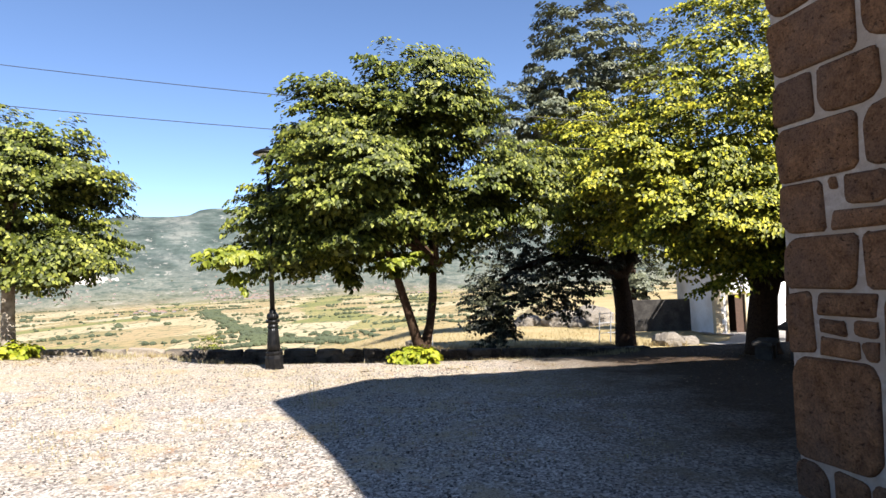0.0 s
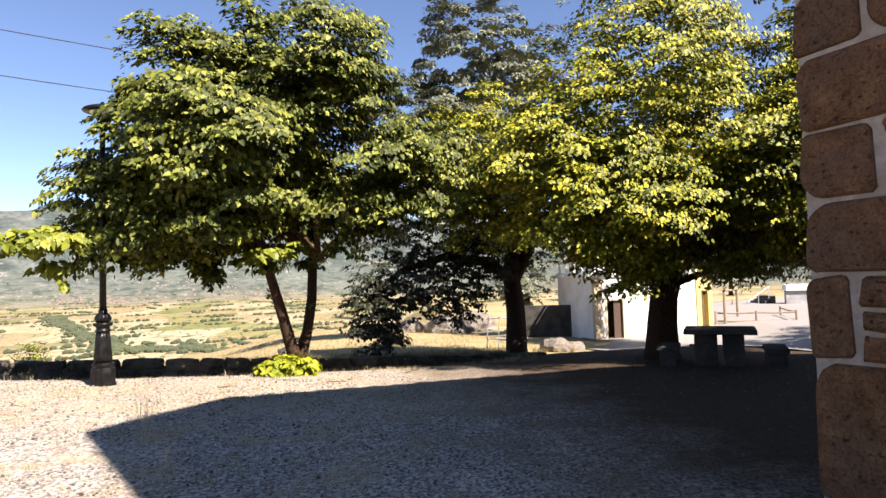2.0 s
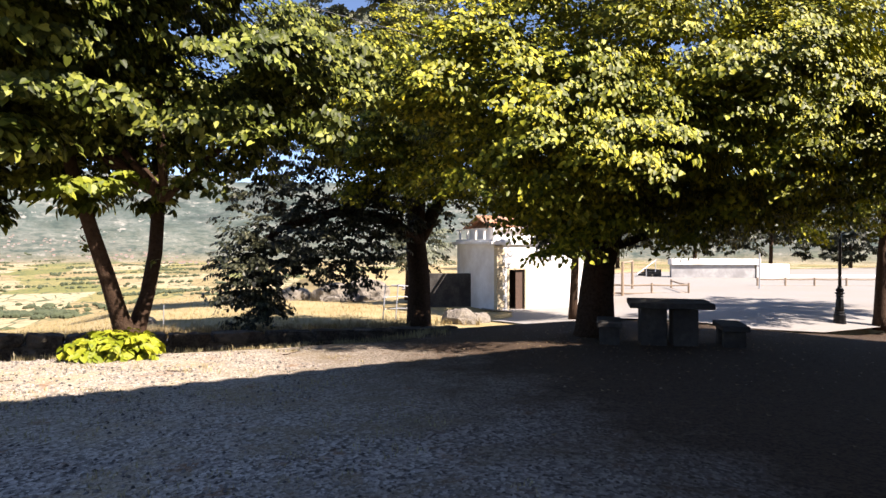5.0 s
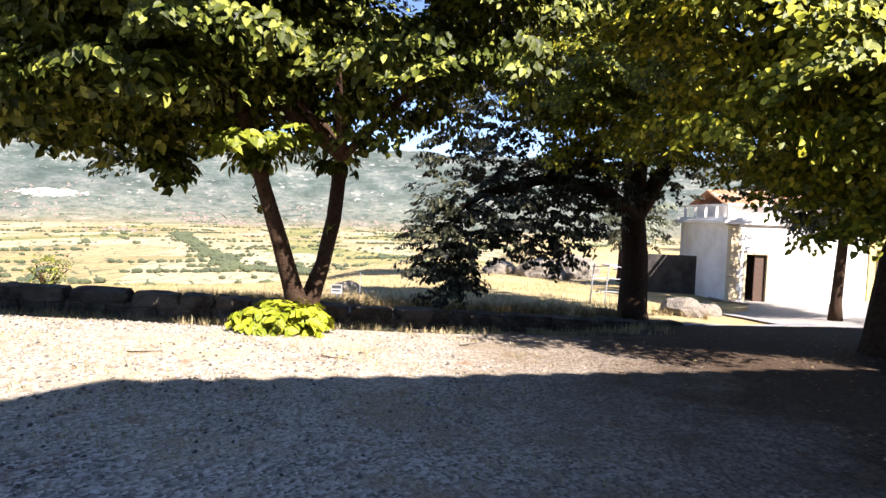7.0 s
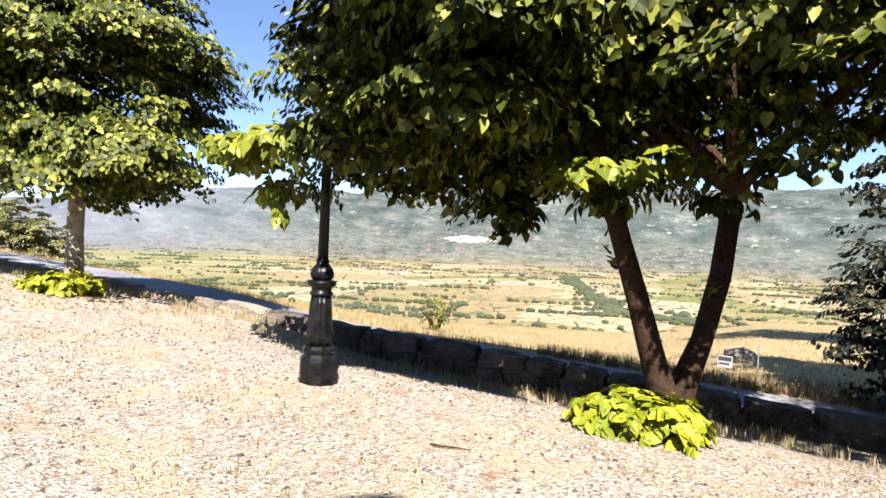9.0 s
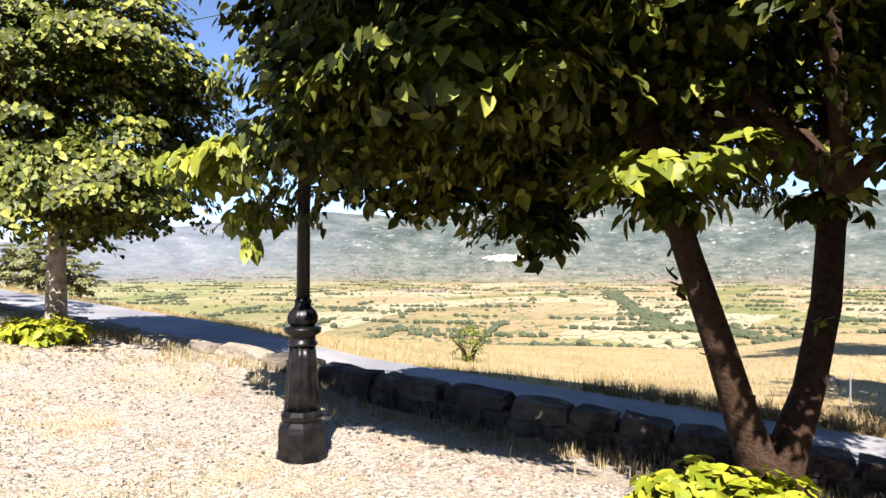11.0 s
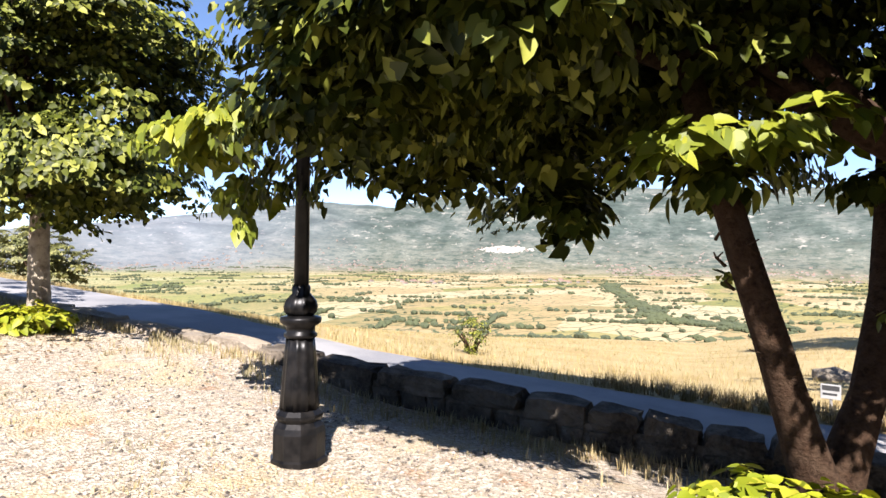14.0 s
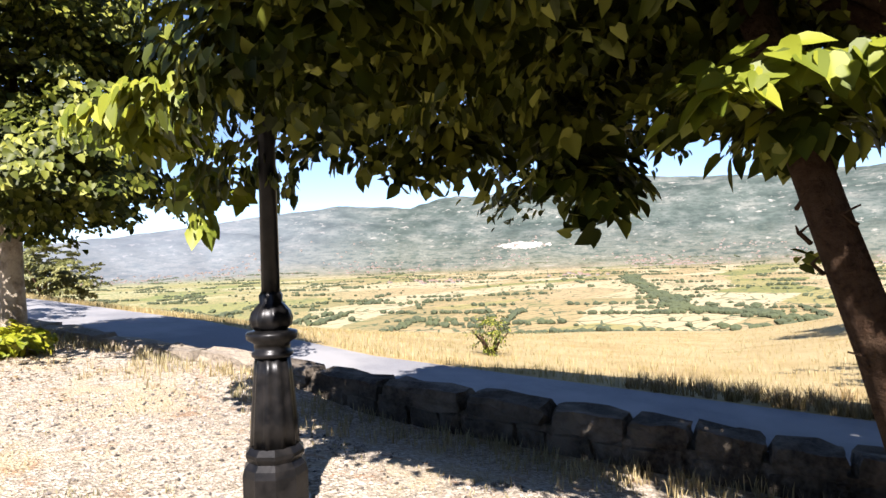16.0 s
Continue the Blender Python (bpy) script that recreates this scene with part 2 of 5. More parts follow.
def land_material():
    """Dry hillside near by; small fields, hedges and scrub on the plain; scrub-covered hills with haze in their colour.
    """
    m, nt, out = nodes_of("countryside")
    geo = nt.nodes.new("ShaderNodeNewGeometry")
    pos = geo.outputs["Position"]
    mp = nt.nodes.new("ShaderNodeMapping")
    mp.inputs["Rotation"].default_value = (0, 0, 0.5)
    mp.inputs["Scale"].default_value = (0.0125, 0.0048, 0)
    nt.links.new(pos, mp.inputs["Vector"])
    warp = nt.nodes.new("ShaderNodeTexNoise")
    warp.inputs["Scale"].default_value = 0.004
    nt.links.new(pos, warp.inputs["Vector"])
    add = nt.nodes.new("ShaderNodeVectorMath")
    add.operation = "MULTIPLY_ADD"
    add.inputs[1].default_value = (0.5, 0.5, 0)
    nt.links.new(warp.outputs["Color"], add.inputs[0])
    nt.links.new(mp.outputs[0], add.inputs[2])
    vor = nt.nodes.new("ShaderNodeTexVoronoi")
    vor.inputs["Scale"].default_value = 1.0
    nt.links.new(add.outputs[0], vor.inputs["Vector"])
    sep = nt.nodes.new("ShaderNodeSeparateColor")
    nt.links.new(vor.outputs["Color"], sep.inputs[0])
    field = ramp(nt, sep.outputs[0], [(0.0, (0.31, 0.235, 0.115)), (0.2, (0.4, 0.32, 0.185)), (0.44, (0.19, 0.185, 0.065)), (0.52, (0.34, 0.255, 0.135)), (0.68, (0.26, 0.225, 0.09)), (0.76, (0.42, 0.345, 0.21)), (0.9, (0.25, 0.2, 0.095))])
    field.node.color_ramp.interpolation = "CONSTANT"
    edge = nt.nodes.new("ShaderNodeTexVoronoi")
    edge.feature = "DISTANCE_TO_EDGE"
    nt.links.new(add.outputs[0], edge.inputs["Vector"])
    ragged = noise_node(nt, 0.06, 5, 0.75)
    width = nt.nodes.new("ShaderNodeMath")
    width.operation = "MULTIPLY_ADD"
    width.inputs[1].default_value = 0.16
    width.inputs[2].default_value = -0.05
    nt.links.new(ragged, width.inputs[0])
    near_edge = nt.nodes.new("ShaderNodeMath")
    near_edge.operation = "LESS_THAN"
    nt.links.new(edge.outputs["Distance"], near_edge.inputs[0])
    nt.links.new(width.outputs[0], near_edge.inputs[1])
    furrow = noise_node(nt, 0.25, 4, 0.7, stretch=(0.25, 1.6, 1))
    field = blend(nt, 1.0, field, ramp(nt, furrow, [(0.35, (0.72, 0.72, 0.72)), (0.65, (1.0, 1.0, 1.0))]), "MULTIPLY")
    field = blend(nt, near_edge.outputs[0], field, (0.07, 0.085, 0.045))
    scrub = noise_node(nt, 0.012, 8, 0.7)
    field = blend(nt, ramp(nt, scrub, [(0.6, (0, 0, 0)), (0.66, (1, 1, 1))]), field, (0.105, 0.115, 0.05))
    speck = noise_node(nt, 0.09, 5, 0.7)
    field = blend(nt, ramp(nt, speck, [(0.6, (0, 0, 0)), (0.66, (1, 1, 1))]), field, (0.09, 0.112, 0.0525))
    # scrub and clearings on the hills, laid out by bearing and height
    sp = nt.nodes.new("ShaderNodeSeparateXYZ")
    nt.links.new(pos, sp.inputs[0])
    ang = nt.nodes.new("ShaderNodeMath")
    ang.operation = "ARCTAN2"
    nt.links.new(sp.outputs[0], ang.inputs[0])
    nt.links.new(sp.outputs[1], ang.inputs[1])
    along = nt.nodes.new("ShaderNodeMath")
    along.operation = "MULTIPLY"
    along.inputs[1].default_value = 3400
    nt.links.new(ang.outputs[0], along.inputs[0])
    lay = nt.nodes.new("ShaderNodeCombineXYZ")
    nt.links.new(along.outputs[0], lay.inputs[0])
    nt.links.new(sp.outputs[2], lay.inputs[1])

    def hill_noise(scale, detail, rough, sy):
        mp2 = nt.nodes.new("ShaderNodeMapping")
        mp2.inputs["Scale"].default_value = (1, sy, 1)
        nt.links.new(lay.outputs[0], mp2.inputs["Vector"])
        nn = nt.nodes.new("ShaderNodeTexNoise")
        nn.inputs["Scale"].default_value = scale
        nn.inputs["Detail"].default_value = detail
        nn.inputs["Roughness"].default_value = rough
        nt.links.new(mp2.outputs[0], nn.inputs["Vector"])
        return nn.outputs["Fac"]
    # bluish greys: distance haze is painted into the hill colours
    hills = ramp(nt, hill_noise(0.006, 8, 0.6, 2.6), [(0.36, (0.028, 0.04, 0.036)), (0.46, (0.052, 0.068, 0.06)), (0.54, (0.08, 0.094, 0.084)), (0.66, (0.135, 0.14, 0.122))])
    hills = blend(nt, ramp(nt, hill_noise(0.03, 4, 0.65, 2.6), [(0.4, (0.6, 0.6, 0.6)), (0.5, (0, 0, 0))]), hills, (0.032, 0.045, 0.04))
    pale = blend(nt, 1.0, ramp(nt, hill_noise(0.022, 7, 0.66, 2.6), [(0.58, (0, 0, 0)), (0.63, (1, 1, 1))]), ramp(nt, hill_noise(0.004, 3, 0.6, 2.0), [(0.42, (0, 0, 0)), (0.6, (1, 1, 1))]), "MULTIPLY")
    hills = blend(nt, pale, hills, (0.27, 0.25, 0.22))
    # fields and hamlets climb the lower slopes
    plots = ramp(nt, hill_noise(0.016, 6, 0.7, 5.0), [(0.36, (0.04, 0.055, 0.045)), (0.46, (0.075, 0.09, 0.07)), (0.53, (0.16, 0.155, 0.12)), (0.58, (0.085, 0.1, 0.08)), (0.66, (0.28, 0.26, 0.215))])
    low = nt.nodes.new("ShaderNodeMapRange")
    low.inputs[1].default_value = -45
    low.inputs[2].default_value = 130
    low.inputs[3].default_value = 0.85
    low.inputs[4].default_value = 0.08
    nt.links.new(sp.outputs[2], low.inputs[0])
    hills = blend(nt, low.outputs[0], hills, plots)
    # a bare quarry face on the slope
    qx = nt.nodes.new("ShaderNodeVectorMath")
    qx.operation = "MULTIPLY_ADD"
    qx.inputs[1].default_value = (1 / 190, 1 / 24, 0)
    qx.inputs[2].default_value = (1857 / 190, -46 / 24, 0)
    nt.links.new(lay.outputs[0], qx.inputs[0])
    ql = nt.nodes.new("ShaderNodeVectorMath")
    ql.operation = "LENGTH"
    nt.links.new(qx.outputs[0], ql.inputs[0])
    qn = nt.nodes.new("ShaderNodeMath")
    qn.operation = "MULTIPLY_ADD"
    qn.inputs[1].default_value = 1.6
    nt.links.new(hill_noise(0.03, 4, 0.6, 2.0), qn.inputs[0])
    nt.links.new(ql.outputs["Value"], qn.inputs[2])
    quarry = nt.nodes.new("ShaderNodeMath")
    quarry.operation = "LESS_THAN"
    quarry.inputs[1].default_value = 1.45
    nt.links.new(qn.outputs[0], quarry.inputs[0])
    hills = blend(nt, quarry.outputs[0], hills, (0.42, 0.385, 0.33))
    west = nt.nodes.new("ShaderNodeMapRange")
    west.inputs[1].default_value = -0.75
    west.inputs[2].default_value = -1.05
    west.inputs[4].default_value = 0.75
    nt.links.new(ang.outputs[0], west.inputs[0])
    # more haze, as pale blue, is mixed into the western hills' colour
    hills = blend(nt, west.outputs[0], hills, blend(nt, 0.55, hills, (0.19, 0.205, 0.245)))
    near_n = noise_node(nt, 9, 6, 0.75, stretch=(1, 1, 0.4))
    patch = noise_node(nt, 0.35, 6, 0.7)
    near = ramp(nt, near_n, [(0.3, (0.25, 0.19, 0.088)), (0.7, (0.4, 0.32, 0.17))])
    near = blend(nt, ramp(nt, patch, [(0.45, (0, 0, 0)), (0.65, (0.8, 0.8, 0.8))]), near, (0.25, 0.18, 0.075))
    sx = nt.nodes.new("ShaderNodeSeparateXYZ")
    nt.links.new(pos, sx.inputs[0])
    zr = nt.nodes.new("ShaderNodeMapRange")
    zr.inputs[1].default_value = -30
    zr.inputs[2].default_value = -16
    nt.links.new(sx.outputs[2], zr.inputs[0])
    field = blend(nt, west.outputs[0], field, blend(nt, ramp(nt, furrow, [(0.4, (0.75, 0.75, 0.75)), (0.62, (0.2, 0.2, 0.2))]), field, (0.15, 0.19, 0.065)))
    col = blend(nt, zr.outputs[0], field, near)
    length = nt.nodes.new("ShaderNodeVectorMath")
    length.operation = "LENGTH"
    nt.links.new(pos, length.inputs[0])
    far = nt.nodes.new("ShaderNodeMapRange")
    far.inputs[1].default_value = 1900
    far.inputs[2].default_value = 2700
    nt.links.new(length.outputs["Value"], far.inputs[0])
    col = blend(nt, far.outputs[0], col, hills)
    finish(nt, out, col, 1.0, 0, near_n, 0.5, 0.03, 0.1)
    return m


M_TERRACE = terrace_material()
M_LAND = land_material()
M_YARD = simple("pale_sand", (0.2, 0.185, 0.165), (0.28, 0.262, 0.238), 20, 0.95, 0, 0.4, 0.01, (0.24, 0.215, 0.185), 0.3)
M_VERGE = leaf_material("verge_grass", (0.16, 0.11, 0.05), (0.25, 0.18, 0.09), (0.34, 0.26, 0.14), 0.1)
M_LEAF_OLIVE = leaf_material("olive_leaf", (0.07, 0.075, 0.022), (0.13, 0.13, 0.04), (0.22, 0.21, 0.08), 0.1)

# ---- mesh helpers ----
def part(name, bm, material, parent=None, label="", smooth=False):
    me = bpy.data.meshes.new(name)
    bm.normal_update()
    bm.to_mesh(me)
    bm.free()
    me.materials.append(material)
    if smooth:
        for p in me.polygons:
            p.use_smooth = True
    ob = new(name, me)
    if parent:
        ob.parent = parent
    if label:
        ob["label"] = label
    return ob


def thing(name, m, label, category, group="", kind=""):
    ob = new(name)
    ob.empty_display_size = 0.2
    ob.matrix_world = m
    return tagged(ob, label, category, group, kind)


def box(bm, x0, x1, y0, y1, z0, z1, bevel=0.0):
    r = bmesh.ops.create_cube(bm, size=1)
    vs = r["verts"]
    for v in vs:
        v.co = Vector(((x0 + x1) / 2 + v.co.x * (x1 - x0), (y0 + y1) / 2 + v.co.y * (y1 - y0), (z0 + z1) / 2 + v.co.z * (z1 - z0)))
    if bevel:
        es = list({e for v in vs for e in v.link_edges})
        bmesh.ops.bevel(bm, geom=es, offset=bevel, segments=2, affect="EDGES", profile=0.6)
    return bm


def boxed(x0, x1, y0, y1, z0, z1, bevel=0.0):
    return box(bmesh.new(), x0, x1, y0, y1, z0, z1, bevel)


def tube(bm, pts, radii, sides=8, rough=0.0, seed=0):
    """A tapered tube along points, with an uneven surface."""
    rng = random.Random(seed)
    pts = [Vector(p) for p in pts]
    rings = []
    ref = None
    for i, (p, r) in enumerate(zip(pts, radii)):
        d = (pts[min(i + 1, len(pts) - 1)] - pts[max(i - 1, 0)]).normalized()
        ref = d.orthogonal() if ref is None else ref
        a = (ref - d * ref.dot(d)).normalized()
        ref = a
        b = d.cross(a)
        ring = []
        for k in range(sides):
            t = 2 * math.pi * k / sides
            rr = r * (1 + rough * (rng.random() - 0.5))
            ring.append(bm.verts.new(p + a * math.cos(t) * rr + b * math.sin(t) * rr))
        rings.append(ring)
    for r0, r1 in zip(rings, rings[1:]):
        for k in range(sides):
            bm.faces.new((r0[k], r0[(k + 1) % sides], r1[(k + 1) % sides], r1[k]))
    bm.faces.new(list(reversed(rings[0])))
    bm.faces.new(rings[-1])
    return bm


def lathe(profile, sides=20, flutes=0, depth=0.0):
    """A turned shape from (radius, height) pairs."""
    bm = bmesh.new()
    rings = []
    for r, z in profile:
        ring = []
        for k in range(sides):
            t = 2 * math.pi * k / sides
            rr = r * (1 - depth * (0.5 + 0.5 * math.cos(flutes * t))) if flutes else r
            ring.append(bm.verts.new((rr * math.cos(t), rr * math.sin(t), z)))
        rings.append(ring)
    for r0, r1 in zip(rings, rings[1:]):
        for k in range(sides):
            bm.faces.new((r0[k], r0[(k + 1) % sides], r1[(k + 1) % sides], r1[k]))
    bm.faces.new(list(reversed(rings[0])))
    bm.faces.new(rings[-1])
    return bm


def lerp_table(table, x):
    if x <= table[0][0]:
        return table[0][1]
    for (x0, a), (x1, b) in zip(table, table[1:]):
        if x <= x1:
            f = (x - x0) / (x1 - x0)
            return a + (b - a) * f
    return table[-1][1]


def smooth(a, b, x):
    t = min(1, max(0, (x - a) / (b - a)))
    return t * t * (3 - 2 * t)


# ---- the lie of the land ----
WALL_Y = [(-30, 11.2), (-13.6, 13.2), (-9.2, 13.75), (-6.7, 14.45), (0.2, 15.77), (5.2, 16.5), (9, 17.6), (40, 19)]
WALL_TOP = [(-30, 1.3), (-14, 0.75), (-9.4, 0.5), (-6.7, 0.27), (0.2, -0.2), (5.2, -0.43)]
ROAD_FAR = [(-60, 9.5), (-40, 13.2), (-20, 16.8), (-13, 17.6), (-8, 17.95), (-6, 18.55), (-2, 19.0), (4, 19.8), (9, 21), (14, 24)]
ROAD_NEAR = [(-60, 6.5), (-40, 10.2), (-20, 13.9), (-12, 14.4), (-8, 14.55), (-6, 15.0), (0.2, 16.2), (5.2, 17.0), (9, 18.2), (14, 21)]
ROAD_Z = [(-60, 2.6), (-40, 1.7), (-26, 0.95), (-22, 0.6), (-13, 0.12), (-6, -0.5), (0, -0.75), (5, -0.95), (14, -1.5)]


def terrace_z(x, y):
    a = 1.5 * math.log(1 + math.exp(min(30, (-x - 3.4) / 1.5)))
    a = 0.072 * (a if a < 7 else 7 + (a - 7) * 0.5)
    c = 0.05 * math.log(1 + math.exp(min(30, (y - 11) * 1.5))) / 1.5
    near = 0.03 * max(0, 5 - y)
    yw = lerp_table(WALL_Y, x)
    dip = 0.2 * smooth(-6.5, -4.5, x) * smooth(yw - 1.8, yw - 0.3, y) * (1 - smooth(3, 6, x))
    right = 0.07 * max(0, x - 9) * smooth(9, 16, x)
    return a - 0.02 * (x + 3.4) - c + min(near, 0.4) - dip - min(right, 0.8)


def outer_z(x, y):
    """The land outside the terrace."""
    ry, rz = lerp_table(ROAD_FAR, x), lerp_table(ROAD_Z, x)
    d = max(0.0, y - (ry + 0.1))
    b = math.degrees(math.atan2(x, max(1, y - 8)))
    steep = lerp_table([(-60, 0.215), (-48, 0.205), (-32, 0.168), (-24, 0.148), (-14, 0.126), (-9, 0.098), (-4, 0.067), (9, 0.045)], b)
    z = rz - steep * min(d, 62)
    yard = smooth(9, 12, x) * smooth(16, 21, y)
    if yard > 0:
        level = -1.25 - 0.55 * smooth(19, 28, y) * (1 - smooth(17, 23, x)) + 0.35 * smooth(34, 60, y)
        z = z * (1 - yard) + level * yard
    return z


def land_z(x, y):
    r = math.hypot(x, y - 10)
    b = math.degrees(math.atan2(-x, y - 10))
    yw = lerp_table(WALL_Y, x)
    if y < yw + 0.1 and r < 60:
        z = terrace_z(x, y) - 0.12 - 0.5 * smooth(yw - 0.5, yw + 0.1, y)
        if x > 9:
            z = max(z, terrace_z(x, y) - 0.12)
    else:
        z = outer_z(x, y)
    if r > 60:
        plain = -52 + 1.5 * noise.noise((x * 0.004, y * 0.004, 0))
        f = min(1.0, (r - 60) / 270)
        f = f * (0.6 + 0.4 * f) if f < 1 else 1.0
        z = z * (1 - f) + plain * f
        if r > 2300:
            top = lerp_table([(-180, 5.0), (-40, 5.0), (-10, 5.6), (10, 6.0), (22, 6.5), (35, 5.6), (42, 4.6), (49, 5.0), (58, 4.0), (64, 3.2), (70, 2.1), (76, 1.4), (95, 1.3), (180, 5)], b)
            ridge = math.tan(radians(top)) * 4300
            n = noise.fractal((x * 0.0012, y * 0.0012, 3.1), 1.0, 2.0, 6)
            rise = smooth(2300, 4350, r + 200 * n)
            z += (ridge + 52) * rise ** 1.15 + 95 * n * smooth(2400, 3300, r) * (1 - smooth(3700, 4400, r) * 0.8)
    return z


def build_land():
    radii = [0.0]
    r, step = 0.0, 0.45
    while r < 4700:
        r += step
        if r > 24:
            step = max(0.45, r * 0.028)
            if r > 2000:
                step = 60
        radii.append(r)
    n = 420
    verts, faces = [(0, 10, land_z(0, 10))], []
    for r in radii[1:]:
        for k in range(n):
            t = 2 * math.pi * k / n
            x, y = r * math.sin(t), 10 + r * math.cos(t)
            verts.append((x, y, land_z(x, y)))
    for k in range(n):
        faces.append((0, 1 + (k + 1) % n, 1 + k))
    for i in range(len(radii) - 2):
        a, b = 1 + i * n, 1 + (i + 1) * n
        for k in range(n):
            k2 = (k + 1) % n
            faces.append((a + k, a + k2, b + k2, b + k))
    me = bpy.data.meshes.new("ground")
    me.from_pydata(verts, [], faces)
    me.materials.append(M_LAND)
    for p in me.polygons:
        p.use_smooth = True
    tagged(new("ground", me), "dry hillside, patchwork valley of fields and scrubby hills", "ground", kind="structure")


def build_terrace():
    verts, faces = [], []
    xs = [-30 + 0.25 * i for i in range(int(58 / 0.25) + 1)]
    rows = 110
    for i, x in enumerate(xs):
        y1 = lerp_table(WALL_Y, x) + (0.05 if x < 5.6 else 0.0)
        for j in range(rows + 1):
            y = -8 + (y1 + 8) * j / rows
            z = terrace_z(x, y) + 0.012 * noise.noise((x * 2.1, y * 2.1, 0)) + 0.025 * noise.noise((x * 0.5, y * 0.5, 4))
            verts.append((x, y, z))
    for i in range(len(xs) - 1):
        for j in range(rows):
            a = i * (rows + 1) + j
            faces.append((a, a + rows + 1, a + rows + 2, a + 1))
    me = bpy.data.meshes.new("terrace_ground")
    me.from_pydata(verts, [], faces)
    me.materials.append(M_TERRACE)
    for p in me.polygons:
        p.use_smooth = True
    tagged(new("terrace_ground", me), "pale gravel terrace with patches of dry grass and litter", "ground", kind="structure")


def build_road():
    verts, faces = [], []
    xs = [-60 + 0.5 * i for i in range(145)]
    for x in xs:
        c0, c1 = lerp_table(ROAD_NEAR, x), lerp_table(ROAD_FAR, x)
        for k in range(9):
            y = c0 + (c1 - c0) * k / 8
            verts.append((x, y, lerp_table(ROAD_Z, x) + 0.03 - 0.02 * abs(k - 4) / 4))
    for i in range(len(xs) - 1):
        for k in range(8):
            a = i * 9 + k
            faces.append((a, a + 9, a + 10, a + 1))
    me = bpy.data.meshes.new("road")
    me.from_pydata(verts, [], faces)
    me.materials.append(M_ASPHALT)
    tagged(new("road", me), "narrow grey asphalt lane below the terrace wall", "road", kind="structure")


def build_yard():
    verts, faces = [], []
    nx, ny = 60, 50
    for i in range(nx + 1):
        for j in range(ny + 1):
            x = 10.5 + 1.0 * i
            y0 = lerp_table(WALL_Y, x) - 0.4
            y = y0 + (47 - y0) * j / ny
            left = 10.5 + 2.9 * smooth(24.5, 28.5, y) + 0.8 * noise.noise((y * 0.7, 0, 1))
            x = left + (70.5 - left) * i / nx
            verts.append((x, y, max(outer_z(x, y), terrace_z(x, y) if y < lerp_table(WALL_Y, x) + 0.2 else -9) + 0.06))
    for i in range(nx):
        for j in range(ny):
            a = i * (ny + 1) + j
            faces.append((a, a + ny + 1, a + ny + 2, a + 1))
    me = bpy.data.meshes.new("yard")
    me.from_pydata(verts, [], faces)
    me.materials.append(M_YARD)
    tagged(new("yard", me), "pale sandy yard before the white house", "ground", kind="structure")


build_land()
build_yard()
build_terrace()
build_road()

# ---- stone chapel beside the walk ----
CORNER = Vector((3.05, 5.12, 0))
U = Vector((0.973, 0.23, 0)).normalized()
CHAPEL = Matrix(((U.x, -U.y, 0, CORNER.x), (U.y, U.x, 0, CORNER.y), (0, 0, 1, 0), (0, 0, 0, 1)))
# chapel frame: x along the eave, y towards the valley; the corner is the origin
EAVE, RIDGE, DEEP, LONG = 6.6, 10.25, 8.8, 14.0


def stone_block(w, h, d, seed):
    """A rounded, rough stone face, w wide and h high in the yz plane, bulging to -x."""
    rng = random.Random(seed)
    bm = bmesh.new()
    ph = rng.uniform(0, 50)
    outer = []
    for sy, sz, start in ((1, 1, 0), (-1, 1, 90), (-1, -1, 180), (1, -1, 270)):
        r = min(w, h) * rng.choice((0.1, 0.14, 0.2, 0.28, 0.4))
        skew = rng.uniform(0, 0.03)
        for k in range(7):
            t = radians(start + 15 * k)
            y, z = sy * (w / 2 - r - skew) + r * math.cos(t), sz * (h / 2 - r) + r * math.sin(t)
            jy = 0.02 * noise.noise((y * 4 + ph, z * 4, 0)) + 0.004 * rng.uniform(-1, 1)
            jz = 0.02 * noise.noise((y * 4, z * 4 + ph, 5)) + 0.004 * rng.uniform(-1, 1)
            outer.append((y + jy, z + jz))
    n = len(outer)
    back = [bm.verts.new((0.02, y, z)) for y, z in outer]
    edge = [bm.verts.new((-d * 0.55, y * 0.985, z * 0.985)) for y, z in outer]
    face = [bm.verts.new((-d * (1 + 0.15 * (rng.random() - 0.5)), y * (1 - 0.035 / max(w, 0.1)), z * (1 - 0.035 / max(h, 0.1)))) for y, z in outer]
    for a, b in ((back, edge), (edge, face)):
        for k in range(n):
            bm.faces.new((a[k], b[k], b[(k + 1) % n], a[(k + 1) % n]))
    c = bm.verts.new((-d * 1.12, 0, 0))
    for k in range(n):
        bm.faces.new((face[k], c, face[(k + 1) % n]))
    bmesh.ops.recalc_face_normals(bm, faces=bm.faces)
    return bm


